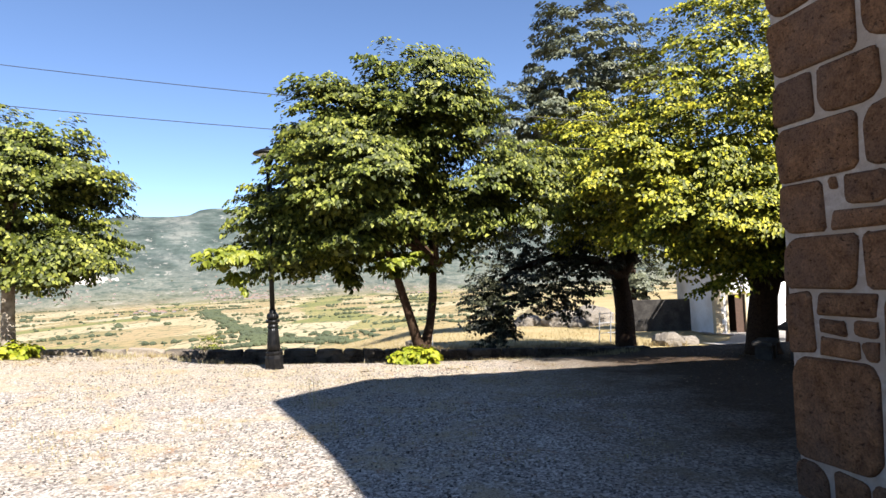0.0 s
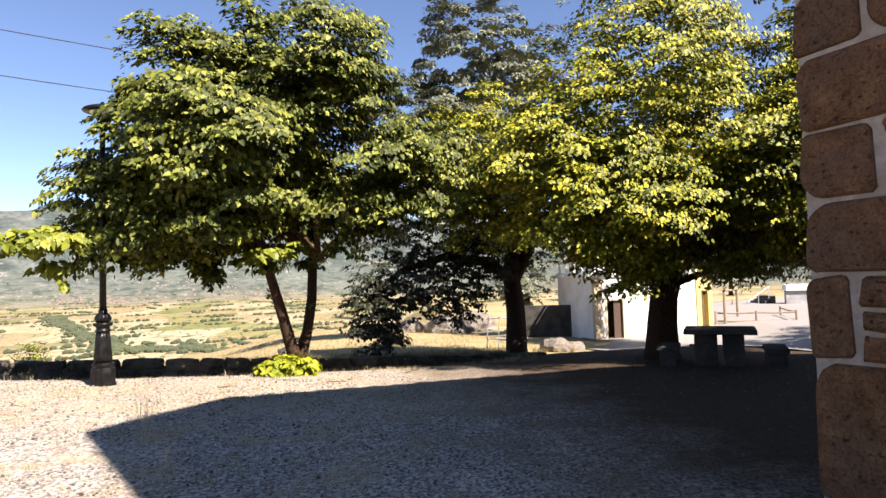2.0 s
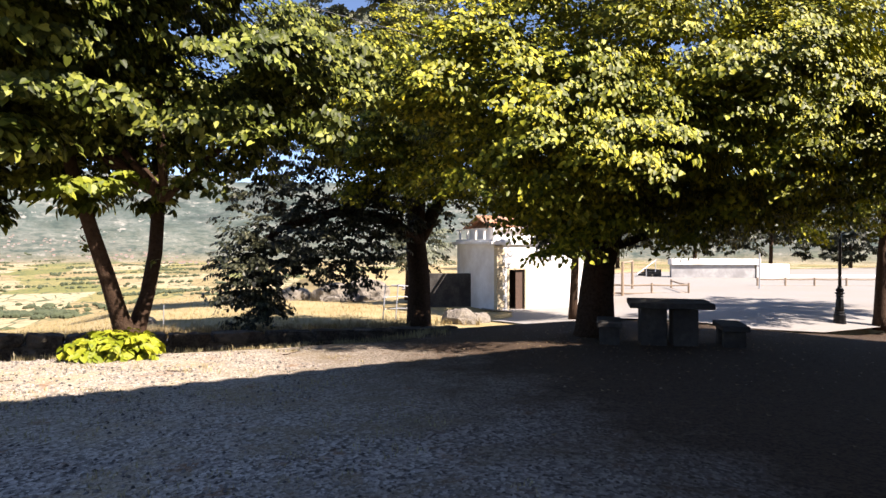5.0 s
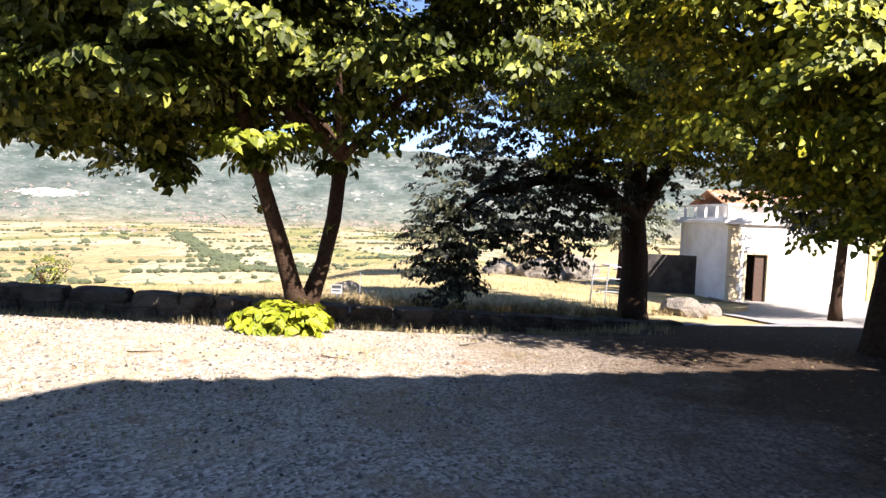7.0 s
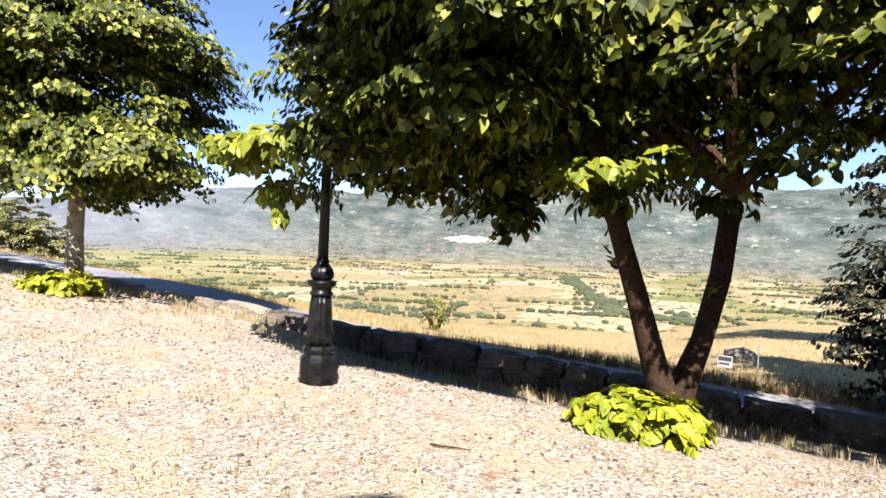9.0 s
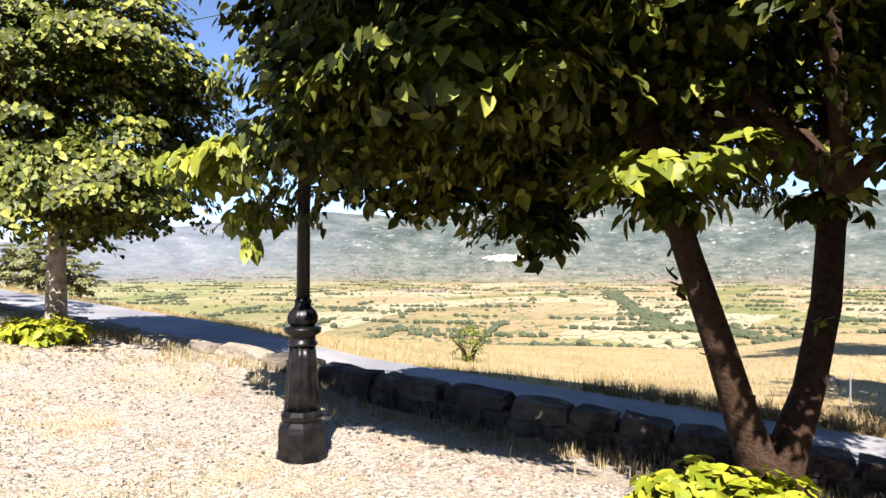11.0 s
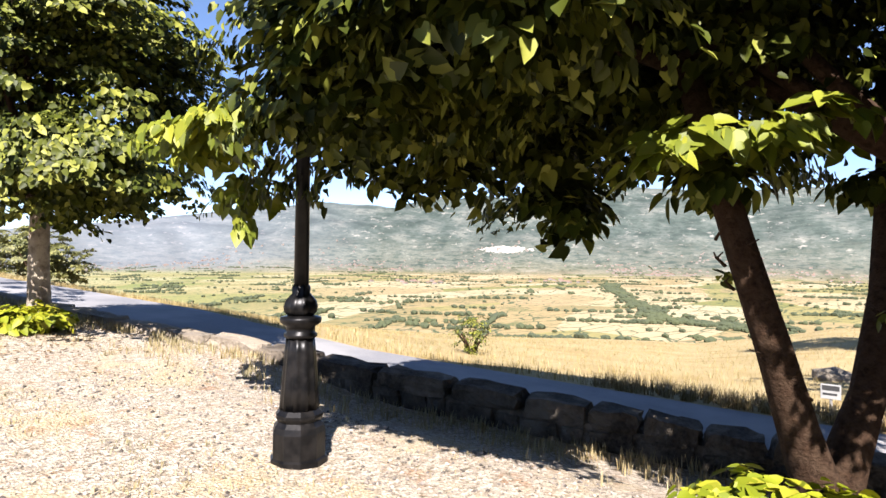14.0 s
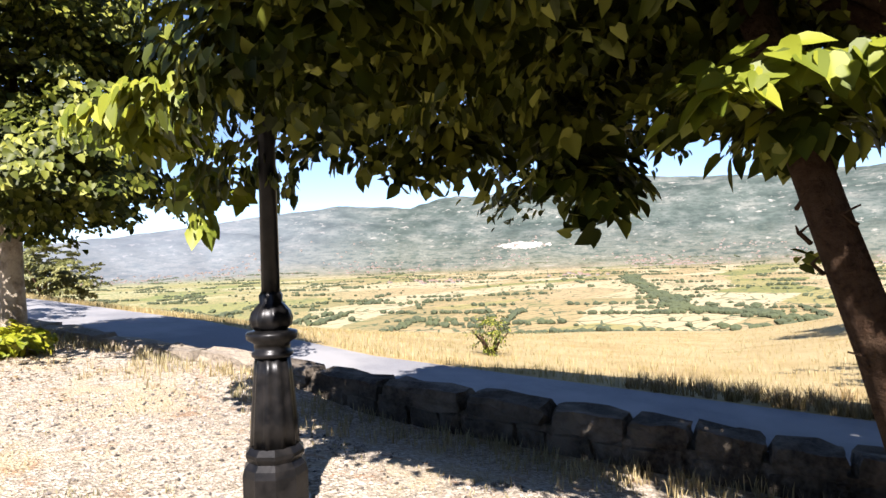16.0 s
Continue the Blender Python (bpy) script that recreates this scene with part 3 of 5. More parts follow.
def build_chapel():
    # gabled side wall, front wall, back walls, roof
    bm = bmesh.new()
    th = 0.6
    prof = [(0, -1.0), (0, EAVE), (-5.0, RIDGE - 0.1), (-6.2, 8.4), (-DEEP, EAVE), (-DEEP, -1.0)]
    a = [bm.verts.new((0.0, y, z)) for y, z in prof]
    b = [bm.verts.new((th, y, z)) for y, z in prof]
    bm.faces.new(list(reversed(a)))
    bm.faces.new(b)
    for k in range(6):
        bm.faces.new((a[k], a[(k + 1) % 6], b[(k + 1) % 6], b[k]))
    bmesh.ops.recalc_face_normals(bm, faces=bm.faces)
    side = part("wall_west", bm, M_MORTAR)
    side.matrix_world = CHAPEL
    tagged(side, "chapel wall of brown granite blocks with pale mortar", "wall", kind="structure")
    for name, x0, x1, y0, y1 in (("wall_north", th, LONG, -th, 0), ("wall_south", th, LONG, -DEEP, -DEEP + th)):
        w = part(name, boxed(x0, x1, y0, y1, -1.0, EAVE), M_STONE)
        w.matrix_world = CHAPEL
        tagged(w, "plain granite wall of the chapel", "wall", kind="structure")
    bm = bmesh.new()
    a = [bm.verts.new((LONG, y, z)) for y, z in prof]
    b = [bm.verts.new((LONG + th, y, z)) for y, z in prof]
    bm.faces.new(list(reversed(a)))
    bm.faces.new(b)
    for k in range(6):
        bm.faces.new((a[k], a[(k + 1) % 6], b[(k + 1) % 6], b[k]))
    bmesh.ops.recalc_face_normals(bm, faces=bm.faces)
    w = part("wall_east", bm, M_STONE)
    w.matrix_world = CHAPEL
    tagged(w, "plain granite wall of the chapel", "wall", kind="structure")
    # corrugated clay roof: rows of half-round tiles
    bm = bmesh.new()
    pitch = 0.42
    n = int((LONG + 0.9) / pitch * 6)
    rows = []
    for y, z in ((0.1, EAVE - 0.02), (-5.0, RIDGE), (-6.2, 8.5), (-DEEP - 0.1, EAVE - 0.02)):
        rows.append([bm.verts.new((-0.12 + i * pitch / 6, y, z + 0.1 * abs(math.sin(math.pi * i / 6)))) for i in range(n)])
    for r0, r1 in zip(rows, rows[1:]):
        for i in range(n - 1):
            bm.faces.new((r0[i], r0[i + 1], r1[i + 1], r1[i]))
    ext = bmesh.ops.extrude_face_region(bm, geom=list(bm.faces))
    for v in ext["geom"]:
        if isinstance(v, bmesh.types.BMVert):
            v.co.z -= 0.08
    bmesh.ops.recalc_face_normals(bm, faces=bm.faces)
    r = part("roof", bm, M_TILE)
    r.matrix_world = CHAPEL
    tagged(r, "clay tile roof of the chapel", "roof", kind="structure")
    # stones of the side wall near the corner: (from, to, bottom, top) back along the wall
    courses = [
        (-0.55, 0.16, [(0, 0.3), (0.3, 0.62), (0.62, 1.2), (1.2, 1.8), (1.8, 2.6)]),
        (0.16, 0.994, [(0, 0.78), (0.78, 1.5), (1.5, 2.6)]),
        (0.994, 1.498, [(0, 0.26), (0.8, 1.5), (1.5, 2.0), (2.0, 2.6)]),
        (1.498, 1.935, [(0, 0.68), (0.68, 1.3), (1.3, 2.6)]),
        (1.935, 2.351, [(0, 0.44), (0.95, 1.6), (1.6, 2.6)]),
        (2.351, 2.81, [(0, 0.75), (0.75, 1.35), (1.35, 2.6)]),
        (2.81, 3.2, [(0, 0.4), (0.4, 0.95), (0.95, 1.7), (1.7, 2.6)]),
        (3.2, 3.7, [(0, 0.8), (0.8, 1.4), (1.4, 2.6)]),
        (3.7, 4.15, [(0, 0.45), (0.45, 1.0), (1.0, 1.8), (1.8, 2.6)]),
        (4.15, 4.65, [(0, 0.85), (0.85, 1.7), (1.7, 2.6)]),
    ]
    cells = [(a, b, z0, z1) for z0, z1, row in courses for a, b in row]
    cells += [(0.26, 0.8, 1.3, 1.498), (0.26, 0.55, 1.16, 1.3), (0.26, 0.62, 0.994, 1.16), (0.55, 0.8, 1.16, 1.3), (0.62, 0.8, 0.994, 1.16)]
    cells += [(0.44, 0.56, 2.24, 2.351), (0.44, 0.95, 1.935, 2.1), (0.56, 0.95, 2.1, 2.351)]
    # the rest of the side wall, course by course up to the gable
    rng = random.Random(77)
    gable = [(0, EAVE - 0.05), (5.0, RIDGE - 0.2), (6.2, 8.3), (DEEP, EAVE - 0.05)]
    z = -0.55
    while z < RIDGE - 0.7:
        h = rng.uniform(0.4, 0.55)
        a = 2.6 if z + h < 4.66 else 0.0
        if a == 2.6 and z + h > 4.3:
            h = 4.65 - z
        while a < DEEP - 0.3:
            b = min(DEEP, a + rng.uniform(0.55, 1.1))
            if z + h < min(lerp_table(gable, a), lerp_table(gable, b)):
                cells.append((a if a else 0.001, b, z, z + h))
            a = b
        z += h
    gap = 0.013
    for i, (a, b, z0, z1) in enumerate(cells):
        out = 0.03 if a == 0 else 0.0
        w, h = b - a - 2 * gap + out + gap * (a == 0), z1 - z0 - 2 * gap
        st = part("stone", stone_block(w, h, 0.035, i), M_STONE, side)
        st.location = (0, -(a + b) / 2 + (out + gap * (a == 0)) / 2, (z0 + z1) / 2)


build_chapel()


# ---- low terrace wall of rough stones ----
def rubble(w, d, h, seed):
    rng = random.Random(seed)
    bm = bmesh.new()
    box(bm, -w / 2, w / 2, -d / 2, d / 2, 0, h)
    bmesh.ops.subdivide_edges(bm, edges=bm.edges[:], cuts=2, use_grid_fill=True)
    for v in bm.verts:
        q = Vector((abs(v.co.x) / (w / 2), abs(v.co.y) / (d / 2), abs(v.co.z - h / 2) / (h / 2)))
        k = 1 - 0.08 * max(0, q.x + q.y + q.z - 1.7)
        v.co = Vector((v.co.x * k, v.co.y * k, (v.co.z - h / 2) * k + h / 2))
        v.co += Vector((rng.uniform(-1, 1), rng.uniform(-1, 1), rng.uniform(-1, 1))) * 0.022
    return bm


def build_low_wall():
    th = 0.38
    bm = bmesh.new()
    xs = [-16 + 0.6 * i for i in range(36)]
    secs = []
    for x in xs:
        y, z = lerp_table(WALL_Y, x) + 0.2, lerp_table(WALL_TOP, x) - 0.14
        secs.append([bm.verts.new((x, y - 0.14, z - 1.3)), bm.verts.new((x, y - 0.14, z)), bm.verts.new((x, y + 0.14, z)), bm.verts.new((x, y + 0.14, z - 1.3))])
    for a, b in zip(secs, secs[1:]):
        for k in range(3):
            bm.faces.new((a[k], b[k], b[k + 1], a[k + 1]))
    bm.faces.new(secs[0])
    bm.faces.new(list(reversed(secs[-1])))
    bmesh.ops.recalc_face_normals(bm, faces=bm.faces)
    core = part("low_wall", bm, M_WALLSTONE_SHADED)
    tagged(core, "low rubble stone wall along the terrace edge", "wall", kind="structure")
    rng = random.Random(5)
    x = -16.0
    i = 0
    while x < 5.0:
        w = rng.uniform(0.45, 0.95)
        xc = x + w / 2
        y, z = lerp_table(WALL_Y, xc) + 0.2, lerp_table(WALL_TOP, xc)
        slope = math.atan((lerp_table(WALL_TOP, xc + 0.3) - lerp_table(WALL_TOP, xc - 0.3)) / 0.6)
        yaw = math.atan((lerp_table(WALL_Y, xc + 0.3) - lerp_table(WALL_Y, xc - 0.3)) / 0.6)
        # sunlit stone colour left of x = -6.7, shaded stone colour right of it
        cap = part("stone", rubble(w - 0.02, th, 0.2, i), M_WALLSTONE_LIT if xc < -6.7 else M_WALLSTONE_SHADED, core)
        cap.matrix_world = pose(xc, y, z - 0.19 + rng.uniform(-0.012, 0.012), 0, -math.degrees(slope) + rng.uniform(-1, 1), math.degrees(yaw) + rng.uniform(-3, 3))
        # two face stones under the cap
        xx = x
        while xx < x + w - 0.1:
            w2 = min(rng.uniform(0.3, 0.55), x + w - xx)
            xm = xx + w2 / 2
            st = part("stone", rubble(w2 - 0.02, 0.14, 0.28, i + 900), M_WALLSTONE_LIT if xm < -6.7 else M_WALLSTONE_SHADED, core)
            st.matrix_world = pose(xm, lerp_table(WALL_Y, xm) + 0.09, lerp_table(WALL_TOP, xm) - 0.47, 0, 0, math.degrees(yaw))
            i += 1
            xx += w2
        x += w
        i += 1


build_low_wall()

# ---- trees ----
SUNWARD = (0.3, -0.42, 0.05)


def leaf_cloud(name, lobes, count, size, material, parent, seed, droop=0.5, clump=0.5, clumps=0, narrow=0.88, label="", oak=False, fine=False, lean=(0, 0, 0), boughs=0, pad=1.0, gaps=(), plain=False):
    """A crown of many leaves. lobes: (x, y, z, rx, ry, rz, weight). Leaves gather in small sprays near the lobes' surface;
    with boughs, most sprays lie on so many drooping pads of that radius, and the rest fill the inside.
    gaps: (point, radius) where the crown lies open to the sun."""
    rng = np.random.default_rng(seed)
    lob = np.array(lobes, float)
    wts = lob[:, 6] / lob[:, 6].sum()
    nc = clumps or max(40, count // 85)
    pick = rng.choice(len(lob), nc, p=wts)
    d = rng.normal(size=(nc, 3))
    d /= np.linalg.norm(d, axis=1)[:, None]
    rad = np.where(rng.random(nc) < 0.62, rng.uniform(0.88, 1.06, nc), rng.uniform(0.3, 0.86, nc))
    wob = 1 + 0.12 * np.sin(d[:, 0] * 7 + pick) * np.cos(d[:, 1] * 6 + pick * 2) + 0.06 * rng.normal(size=nc)
    cc = lob[pick, :3] + d * lob[pick, 3:6] * (rad * wob)[:, None]
    if boughs:
        bp = rng.choice(len(lob), boughs, p=wts)
        bd = rng.normal(size=(boughs, 3))
        bd /= np.linalg.norm(bd, axis=1)[:, None]
        bc = lob[bp, :3] + bd * lob[bp, 3:6] * rng.uniform(0.8, 1.05, boughs)[:, None]
        br = pad * rng.uniform(0.55, 1.3, boughs)
        on = rng.random(nc) < 0.66
        ob_i = rng.choice(boughs, nc, p=br ** 2 / (br ** 2).sum())
        th = rng.uniform(0, 2 * np.pi, nc)
        rho = np.sqrt(rng.random(nc))
        flat = np.stack([np.cos(th) * rho, np.sin(th) * rho, -0.5 * rho ** 2 + 0.22 * rng.normal(size=nc)], 1) * br[ob_i][:, None]
        outw = bd[ob_i] * np.array([1, 1, 0])
        flat[:, 2] -= 0.3 * (flat * outw).sum(1)
        cc = np.where(on[:, None], bc[ob_i] + flat, lob[pick, :3] + d * lob[pick, 3:6] * rng.uniform(0.25, 0.95, nc)[:, None])
        out_d = bd[ob_i] * 0.5 + flat / br[ob_i][:, None] * np.array([0.8, 0.8, 0])
        d = np.where(on[:, None], out_d, d)
        d /= np.linalg.norm(d, axis=1)[:, None] + 1e-6
    if gaps:
        keep = np.ones(nc, bool)
        for (gx, gy, gz), gr in gaps:
            off = cc - np.array((gx, gy, gz))
            along = off @ np.array(to_sun)
            keep &= (along < 0.25) | (np.linalg.norm(off - along[:, None] * np.array(to_sun), axis=1) > gr)
        cc, d, nc = cc[keep], d[keep], int(keep.sum())
    # each spray runs outwards and droops; its leaves share one lie
    run = d * np.array([1, 1, 0.25]) + rng.normal(size=(nc, 3)) * np.array([0.45, 0.45, 0.12])
    run /= np.linalg.norm(run, axis=1)[:, None]
    across = np.cross(run, np.array([0, 0, 1.0]))
    across /= np.linalg.norm(across, axis=1)[:, None] + 1e-6
    face = d * 0.7 + np.array([0, 0, 0.62]) + np.array(lean) + rng.normal(size=(nc, 3)) * 0.22
    own = rng.integers(0, nc, count)
    u = rng.uniform(-1.1, 1.1, count)
    v = rng.normal(size=count) * 0.42 * (1.15 - 0.5 * np.abs(u))
    off = run[own] * (u * clump)[:, None] + across[own] * (v * clump)[:, None]
    off[:, 2] += rng.normal(size=count) * clump * 0.1 - clump * 0.22 * (u + 0.3) ** 2 - clump * 0.25 * v * v
    p = cc[own] + off
    nrm = face[own] + run[own] * (0.25 * u)[:, None] + across[own] * (0.5 * v)[:, None] + rng.normal(size=(count, 3)) * 0.24
    nrm /= np.linalg.norm(nrm, axis=1)[:, None]
    tip = run[own] * 0.6 + across[own] * np.sign(v)[:, None] * 0.5 + np.array([0, 0, -droop]) + rng.normal(size=(count, 3)) * 0.35
    tip -= nrm * (tip * nrm).sum(1)[:, None]
    tip /= np.linalg.norm(tip, axis=1)[:, None]
    side = np.cross(tip, nrm)
    s = size * rng.uniform(0.65, 1.25, count)
    if oak:
        shape = [(0, 0, 0), (-0.22, 0.3, 0.05), (-0.28, 0.65, 0.06), (0, 1.0, -0.05), (0.28, 0.65, 0.06), (0.22, 0.3, 0.05)]
        quads = [(0, 3, 2, 1), (0, 5, 4, 3)]
    elif plain:
        shape = [(0, 0, 0), (-0.47, 0.14, 0.09), (-0.36, 0.66, 0.05), (0, 1.06, -0.11), (0.36, 0.66, 0.05), (0.47, 0.14, 0.09)]
        quads = [(0, 3, 2, 1), (0, 5, 4, 3)]
    elif not fine:
        shape = [(0, 0.04, 0), (-0.3, -0.1, 0.05), (-0.5, 0.2, 0.1), (-0.34, 0.68, 0.06), (0, 1.1, -0.12), (0.34, 0.68, 0.06), (0.5, 0.2, 0.1), (0.3, -0.1, 0.05)]
        quads = [(0, 4, 3, 2, 1), (0, 7, 6, 5, 4)]
    else:
        shape = [(0, 0.06, 0), (-0.2, -0.1, 0.03), (-0.44, 0.02, 0.09), (-0.52, 0.3, 0.11), (-0.34, 0.68, 0.05), (0, 1.12, -0.14), (0.34, 0.68, 0.05), (0.52, 0.3, 0.11), (0.44, 0.02, 0.09), (0.2, -0.1, 0.03)]
        quads = [(0, 5, 4, 3, 2, 1), (0, 9, 8, 7, 6, 5)]
    k = len(shape)
    co = np.empty((count, k, 3))
    for i, (a, b, c) in enumerate(shape):
        co[:, i] = p + (side * (a * narrow) + tip * b + nrm * c) * s[:, None]
    m = len(quads[0])
    f = (np.arange(count)[:, None, None] * k + np.array(quads)[None]).reshape(-1)
    me = bpy.data.meshes.new(name)
    me.vertices.add(count * k)
    me.vertices.foreach_set("co", co.reshape(-1))
    me.loops.add(len(f))
    me.loops.foreach_set("vertex_index", f.astype(np.int32))
    me.polygons.add(count * 2)
    me.polygons.foreach_set("loop_start", np.arange(0, len(f), m, dtype=np.int32))
    me.update(calc_edges=True)
    me.materials.append(material)
    ob = new(name, me)
    if parent:
        ob.parent = parent
        ob.matrix_parent_inverse = parent.matrix_world.inverted()
    if label:
        ob["label"] = label
    return ob


def limb(name, pts, radii, material, parent, seed=0, sides=9):
    ob = part(name, tube(bmesh.new(), pts, radii, sides, 0.16, seed), material, parent, smooth=True)
    ob.matrix_parent_inverse = parent.matrix_world.inverted()
    return ob


def branches(parent, starts, lobes, material, seed, count=10, r0=0.07):
    rng = random.Random(seed)
    for i in range(count):
        s = Vector(rng.choice(starts))
        l = rng.choice(lobes)
        e = Vector((l[0] + rng.uniform(-0.7, 0.7) * l[3], l[1] + rng.uniform(-0.7, 0.7) * l[4], l[2] + rng.uniform(-0.3, 0.6) * l[5]))
        mid = s.lerp(e, 0.5) + Vector((rng.uniform(-0.3, 0.3), rng.uniform(-0.3, 0.3), rng.uniform(0.0, 0.4)))
        limb("branch", [s, s.lerp(mid, 0.5), mid, mid.lerp(e, 0.6), e], [r0, r0 * 0.8, r0 * 0.6, r0 * 0.4, r0 * 0.15], material, parent, i, 6)


def build_linden_by_lamp():
    t = thing("tree", pose(-0.35, 14.3, -0.2), "twin-trunked linden tree with a broad dense crown", "tree", "terrace trees")
    limb("trunk", [(-0.38, 14.22, -0.4), (-0.39, 14.18, -0.15), (-0.43, 14.11, 0.1), (-0.51, 14.05, 0.4), (-0.63, 13.95, 0.9), (-0.79, 13.83, 1.5), (-0.97, 13.7, 2.2), (-1.2, 13.54, 3.2)], [0.249, 0.198, 0.142, 0.114, 0.1, 0.094, 0.086, 0.060], M_BARK, t, 1, 12)
    limb("trunk", [(-0.38, 14.22, -0.15), (-0.29, 14.3, 0.2), (-0.19, 14.5, 0.6), (-0.1, 14.8, 1.2), (-0.08, 15.1, 1.85), (-0.1, 15.5, 2.8), (0.0, 15.8, 4.0)], [0.16, 0.128, 0.107, 0.1, 0.095, 0.075, 0.052], M_BARK, t, 2, 12)
    rng = random.Random(4)
    for i in range(9):
        z = rng.uniform(0.5, 1.6)
        x = -0.37 - 0.28 * z + rng.choice((-0.1, 0.1))
        limb("shoot", [(x, 14.2 - 0.33 * z, z), (x + rng.uniform(-0.06, 0.06), 14.15 - 0.33 * z, z + 0.05), (x + rng.uniform(-0.1, 0.1), 14.1 - 0.33 * z, z + 0.08)], [0.012, 0.008, 0.004], M_BARK, t, i, 5)
    lobes = [(-0.7, 13.25, 4.35, 2.6, 2.1, 1.9, 3), (-1.35, 12.4, 4.05, 0.9, 1.3, 0.9, 1.4), (1.3, 14.2, 3.8, 2.1, 1.9, 1.5, 1.4), (-3.0, 13.5, 3.2, 1.4, 1.4, 0.9, 1.4), (-2.2, 13.8, 4.1, 0.9, 1.1, 0.9, 0.8), (-1.0, 14.0, 3.45, 2.6, 1.3, 0.7, 2.0), (-0.2, 13.0, 5.6, 1.7, 1.4, 1.1, 1), (-1.8, 13.1, 5.1, 1.2, 1.2, 1.15, 1.1), (-2.0, 14.9, 3.3, 2.0, 1.7, 1.0, 1.1), (-2.7, 12.5, 2.95, 0.6, 0.3, 0.5, 0.4), (-1.75, 11.9, 3.8, 0.95, 0.6, 0.5, 0.8)]
    skirt = [(-1.75, 12.2, 2.6, 0.75, 0.45, 0.2, 1.0), (-2.6, 12.35, 2.45, 0.5, 0.35, 0.15, 0.5)]
    leaf_cloud("crown", lobes, 172000, 0.08, M_LEAF, t, 11, clump=0.34, clumps=2600, boughs=330, pad=0.48, lean=SUNWARD, gaps=[((-0.95, 13.2, 2.1), 0.42), ((-0.5, 13.6, 2.2), 0.42), ((-0.3, 14.7, 2.3), 0.5), ((-0.5, 13.7, 0.1), 0.6), ((-4.05, 12.2, 2.4), 0.55), ((-4.55, 12.4, 2.3), 0.5), ((-3.5, 12.1, 2.4), 0.4)])
    leaf_cloud("low_spray", skirt, 5200, 0.09, M_LEAF, t, 18, clump=0.26, clumps=110)
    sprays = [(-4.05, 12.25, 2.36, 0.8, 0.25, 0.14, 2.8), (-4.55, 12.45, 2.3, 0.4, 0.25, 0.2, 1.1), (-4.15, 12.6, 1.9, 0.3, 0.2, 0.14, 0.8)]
    # front sprays take the leaf copy that has sunlight in its colour
    leaf_cloud("low_spray", sprays, 700, 0.105, M_LEAF_SUNLIT, t, 16, clump=0.19, clumps=32, fine=True, lean=(0.3, -0.9, 0.1), label="hanging shoots with sunlight put into their brighter leaf colour")
    hanging = [(-2.0, 13.9, 1.75, 0.16, 0.18, 0.2, 1.5), (-2.05, 13.95, 2.15, 0.22, 0.25, 0.28, 1.4), (-3.1, 13.9, 2.15, 0.6, 0.4, 0.14, 1.1), (-2.5, 14.1, 2.4, 0.4, 0.5, 0.16, 0.8), (0.3, 14.3, 2.15, 0.3, 0.3, 0.14, 0.7)]
    leaf_cloud("low_spray", hanging, 1000, 0.115, M_LEAF, t, 17, clump=0.19, clumps=52, fine=True)
    # tufts of large leaves where the trunks enter the crown, tops coloured as sunlit
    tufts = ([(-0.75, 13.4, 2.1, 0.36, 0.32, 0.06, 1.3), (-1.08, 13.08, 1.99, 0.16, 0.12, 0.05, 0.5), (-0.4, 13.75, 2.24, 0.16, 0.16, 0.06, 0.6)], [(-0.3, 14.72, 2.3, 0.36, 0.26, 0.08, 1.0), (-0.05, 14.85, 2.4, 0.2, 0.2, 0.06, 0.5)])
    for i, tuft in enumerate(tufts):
        leaf_cloud("shoot_tuft", tuft, 300 - 60 * i, 0.125, M_LEAF_SUNLIT, t, 70 + i, clump=0.15, clumps=26, fine=True, lean=(0.35, -0.6, 0.5), label="tuft of large leaves in the brighter sunlit yellow-green")
    for i, (x, y, z) in enumerate(((-0.86, 13.72, 1.88), (-0.13, 15.0, 1.98))):
        leaf_cloud("shoot_tuft", [(x, y, z, 0.24, 0.22, 0.12, 1)], 170, 0.11, M_LEAF, t, 80 + i, clump=0.12, clumps=18, fine=True, droop=1.2)
    for i, (x, y, z) in enumerate(((-0.92, 13.95, 1.33), (-0.06, 14.45, 1.1))):
        leaf_cloud("sprout", [(x, y, z, 0.02, 0.02, 0.03, 1)], 7, 0.07, M_LEAF, t, 90 + i, clump=0.05, clumps=2)
    branches(t, [(-1.1, 13.6, 2.6), (0.05, 14.4, 2.0)], lobes, M_BARK, 3, 14)


def build_left_linden():
    t = thing("tree", pose(-9.1, 12.95, 0.42), "young linden tree with a pale straight trunk", "tree", "terrace trees")
    limb("trunk", [(-9.1, 12.95, 0.2), (-9.1, 12.95, 0.6), (-9.08, 12.93, 1.3), (-9.06, 12.92, 2.0), (-9.05, 12.9, 3.2)], [0.17, 0.14, 0.125, 0.12, 0.07], M_BARK_PALE, t, 3, 12)
    lobes = [(-9.4, 13.0, 3.7, 2.4, 1.9, 1.6, 3), (-8.0, 12.9, 2.7, 1.1, 0.8, 0.4, 0.6), (-9.8, 12.6, 5.0, 1.5, 1.5, 1.0, 1), (-8.4, 12.9, 4.5, 1.2, 1.3, 1.0, 0.9), (-10.8, 12.6, 3.0, 1.6, 1.6, 0.9, 1)]
    leaf_cloud("crown", lobes, 66000, 0.083, M_LEAF, t, 12, plain=True, clump=0.32, clumps=1100, boughs=130, pad=0.5, lean=SUNWARD)
    branches(t, [(-9.06, 12.92, 2.0)], lobes, M_BARK, 5, 9)


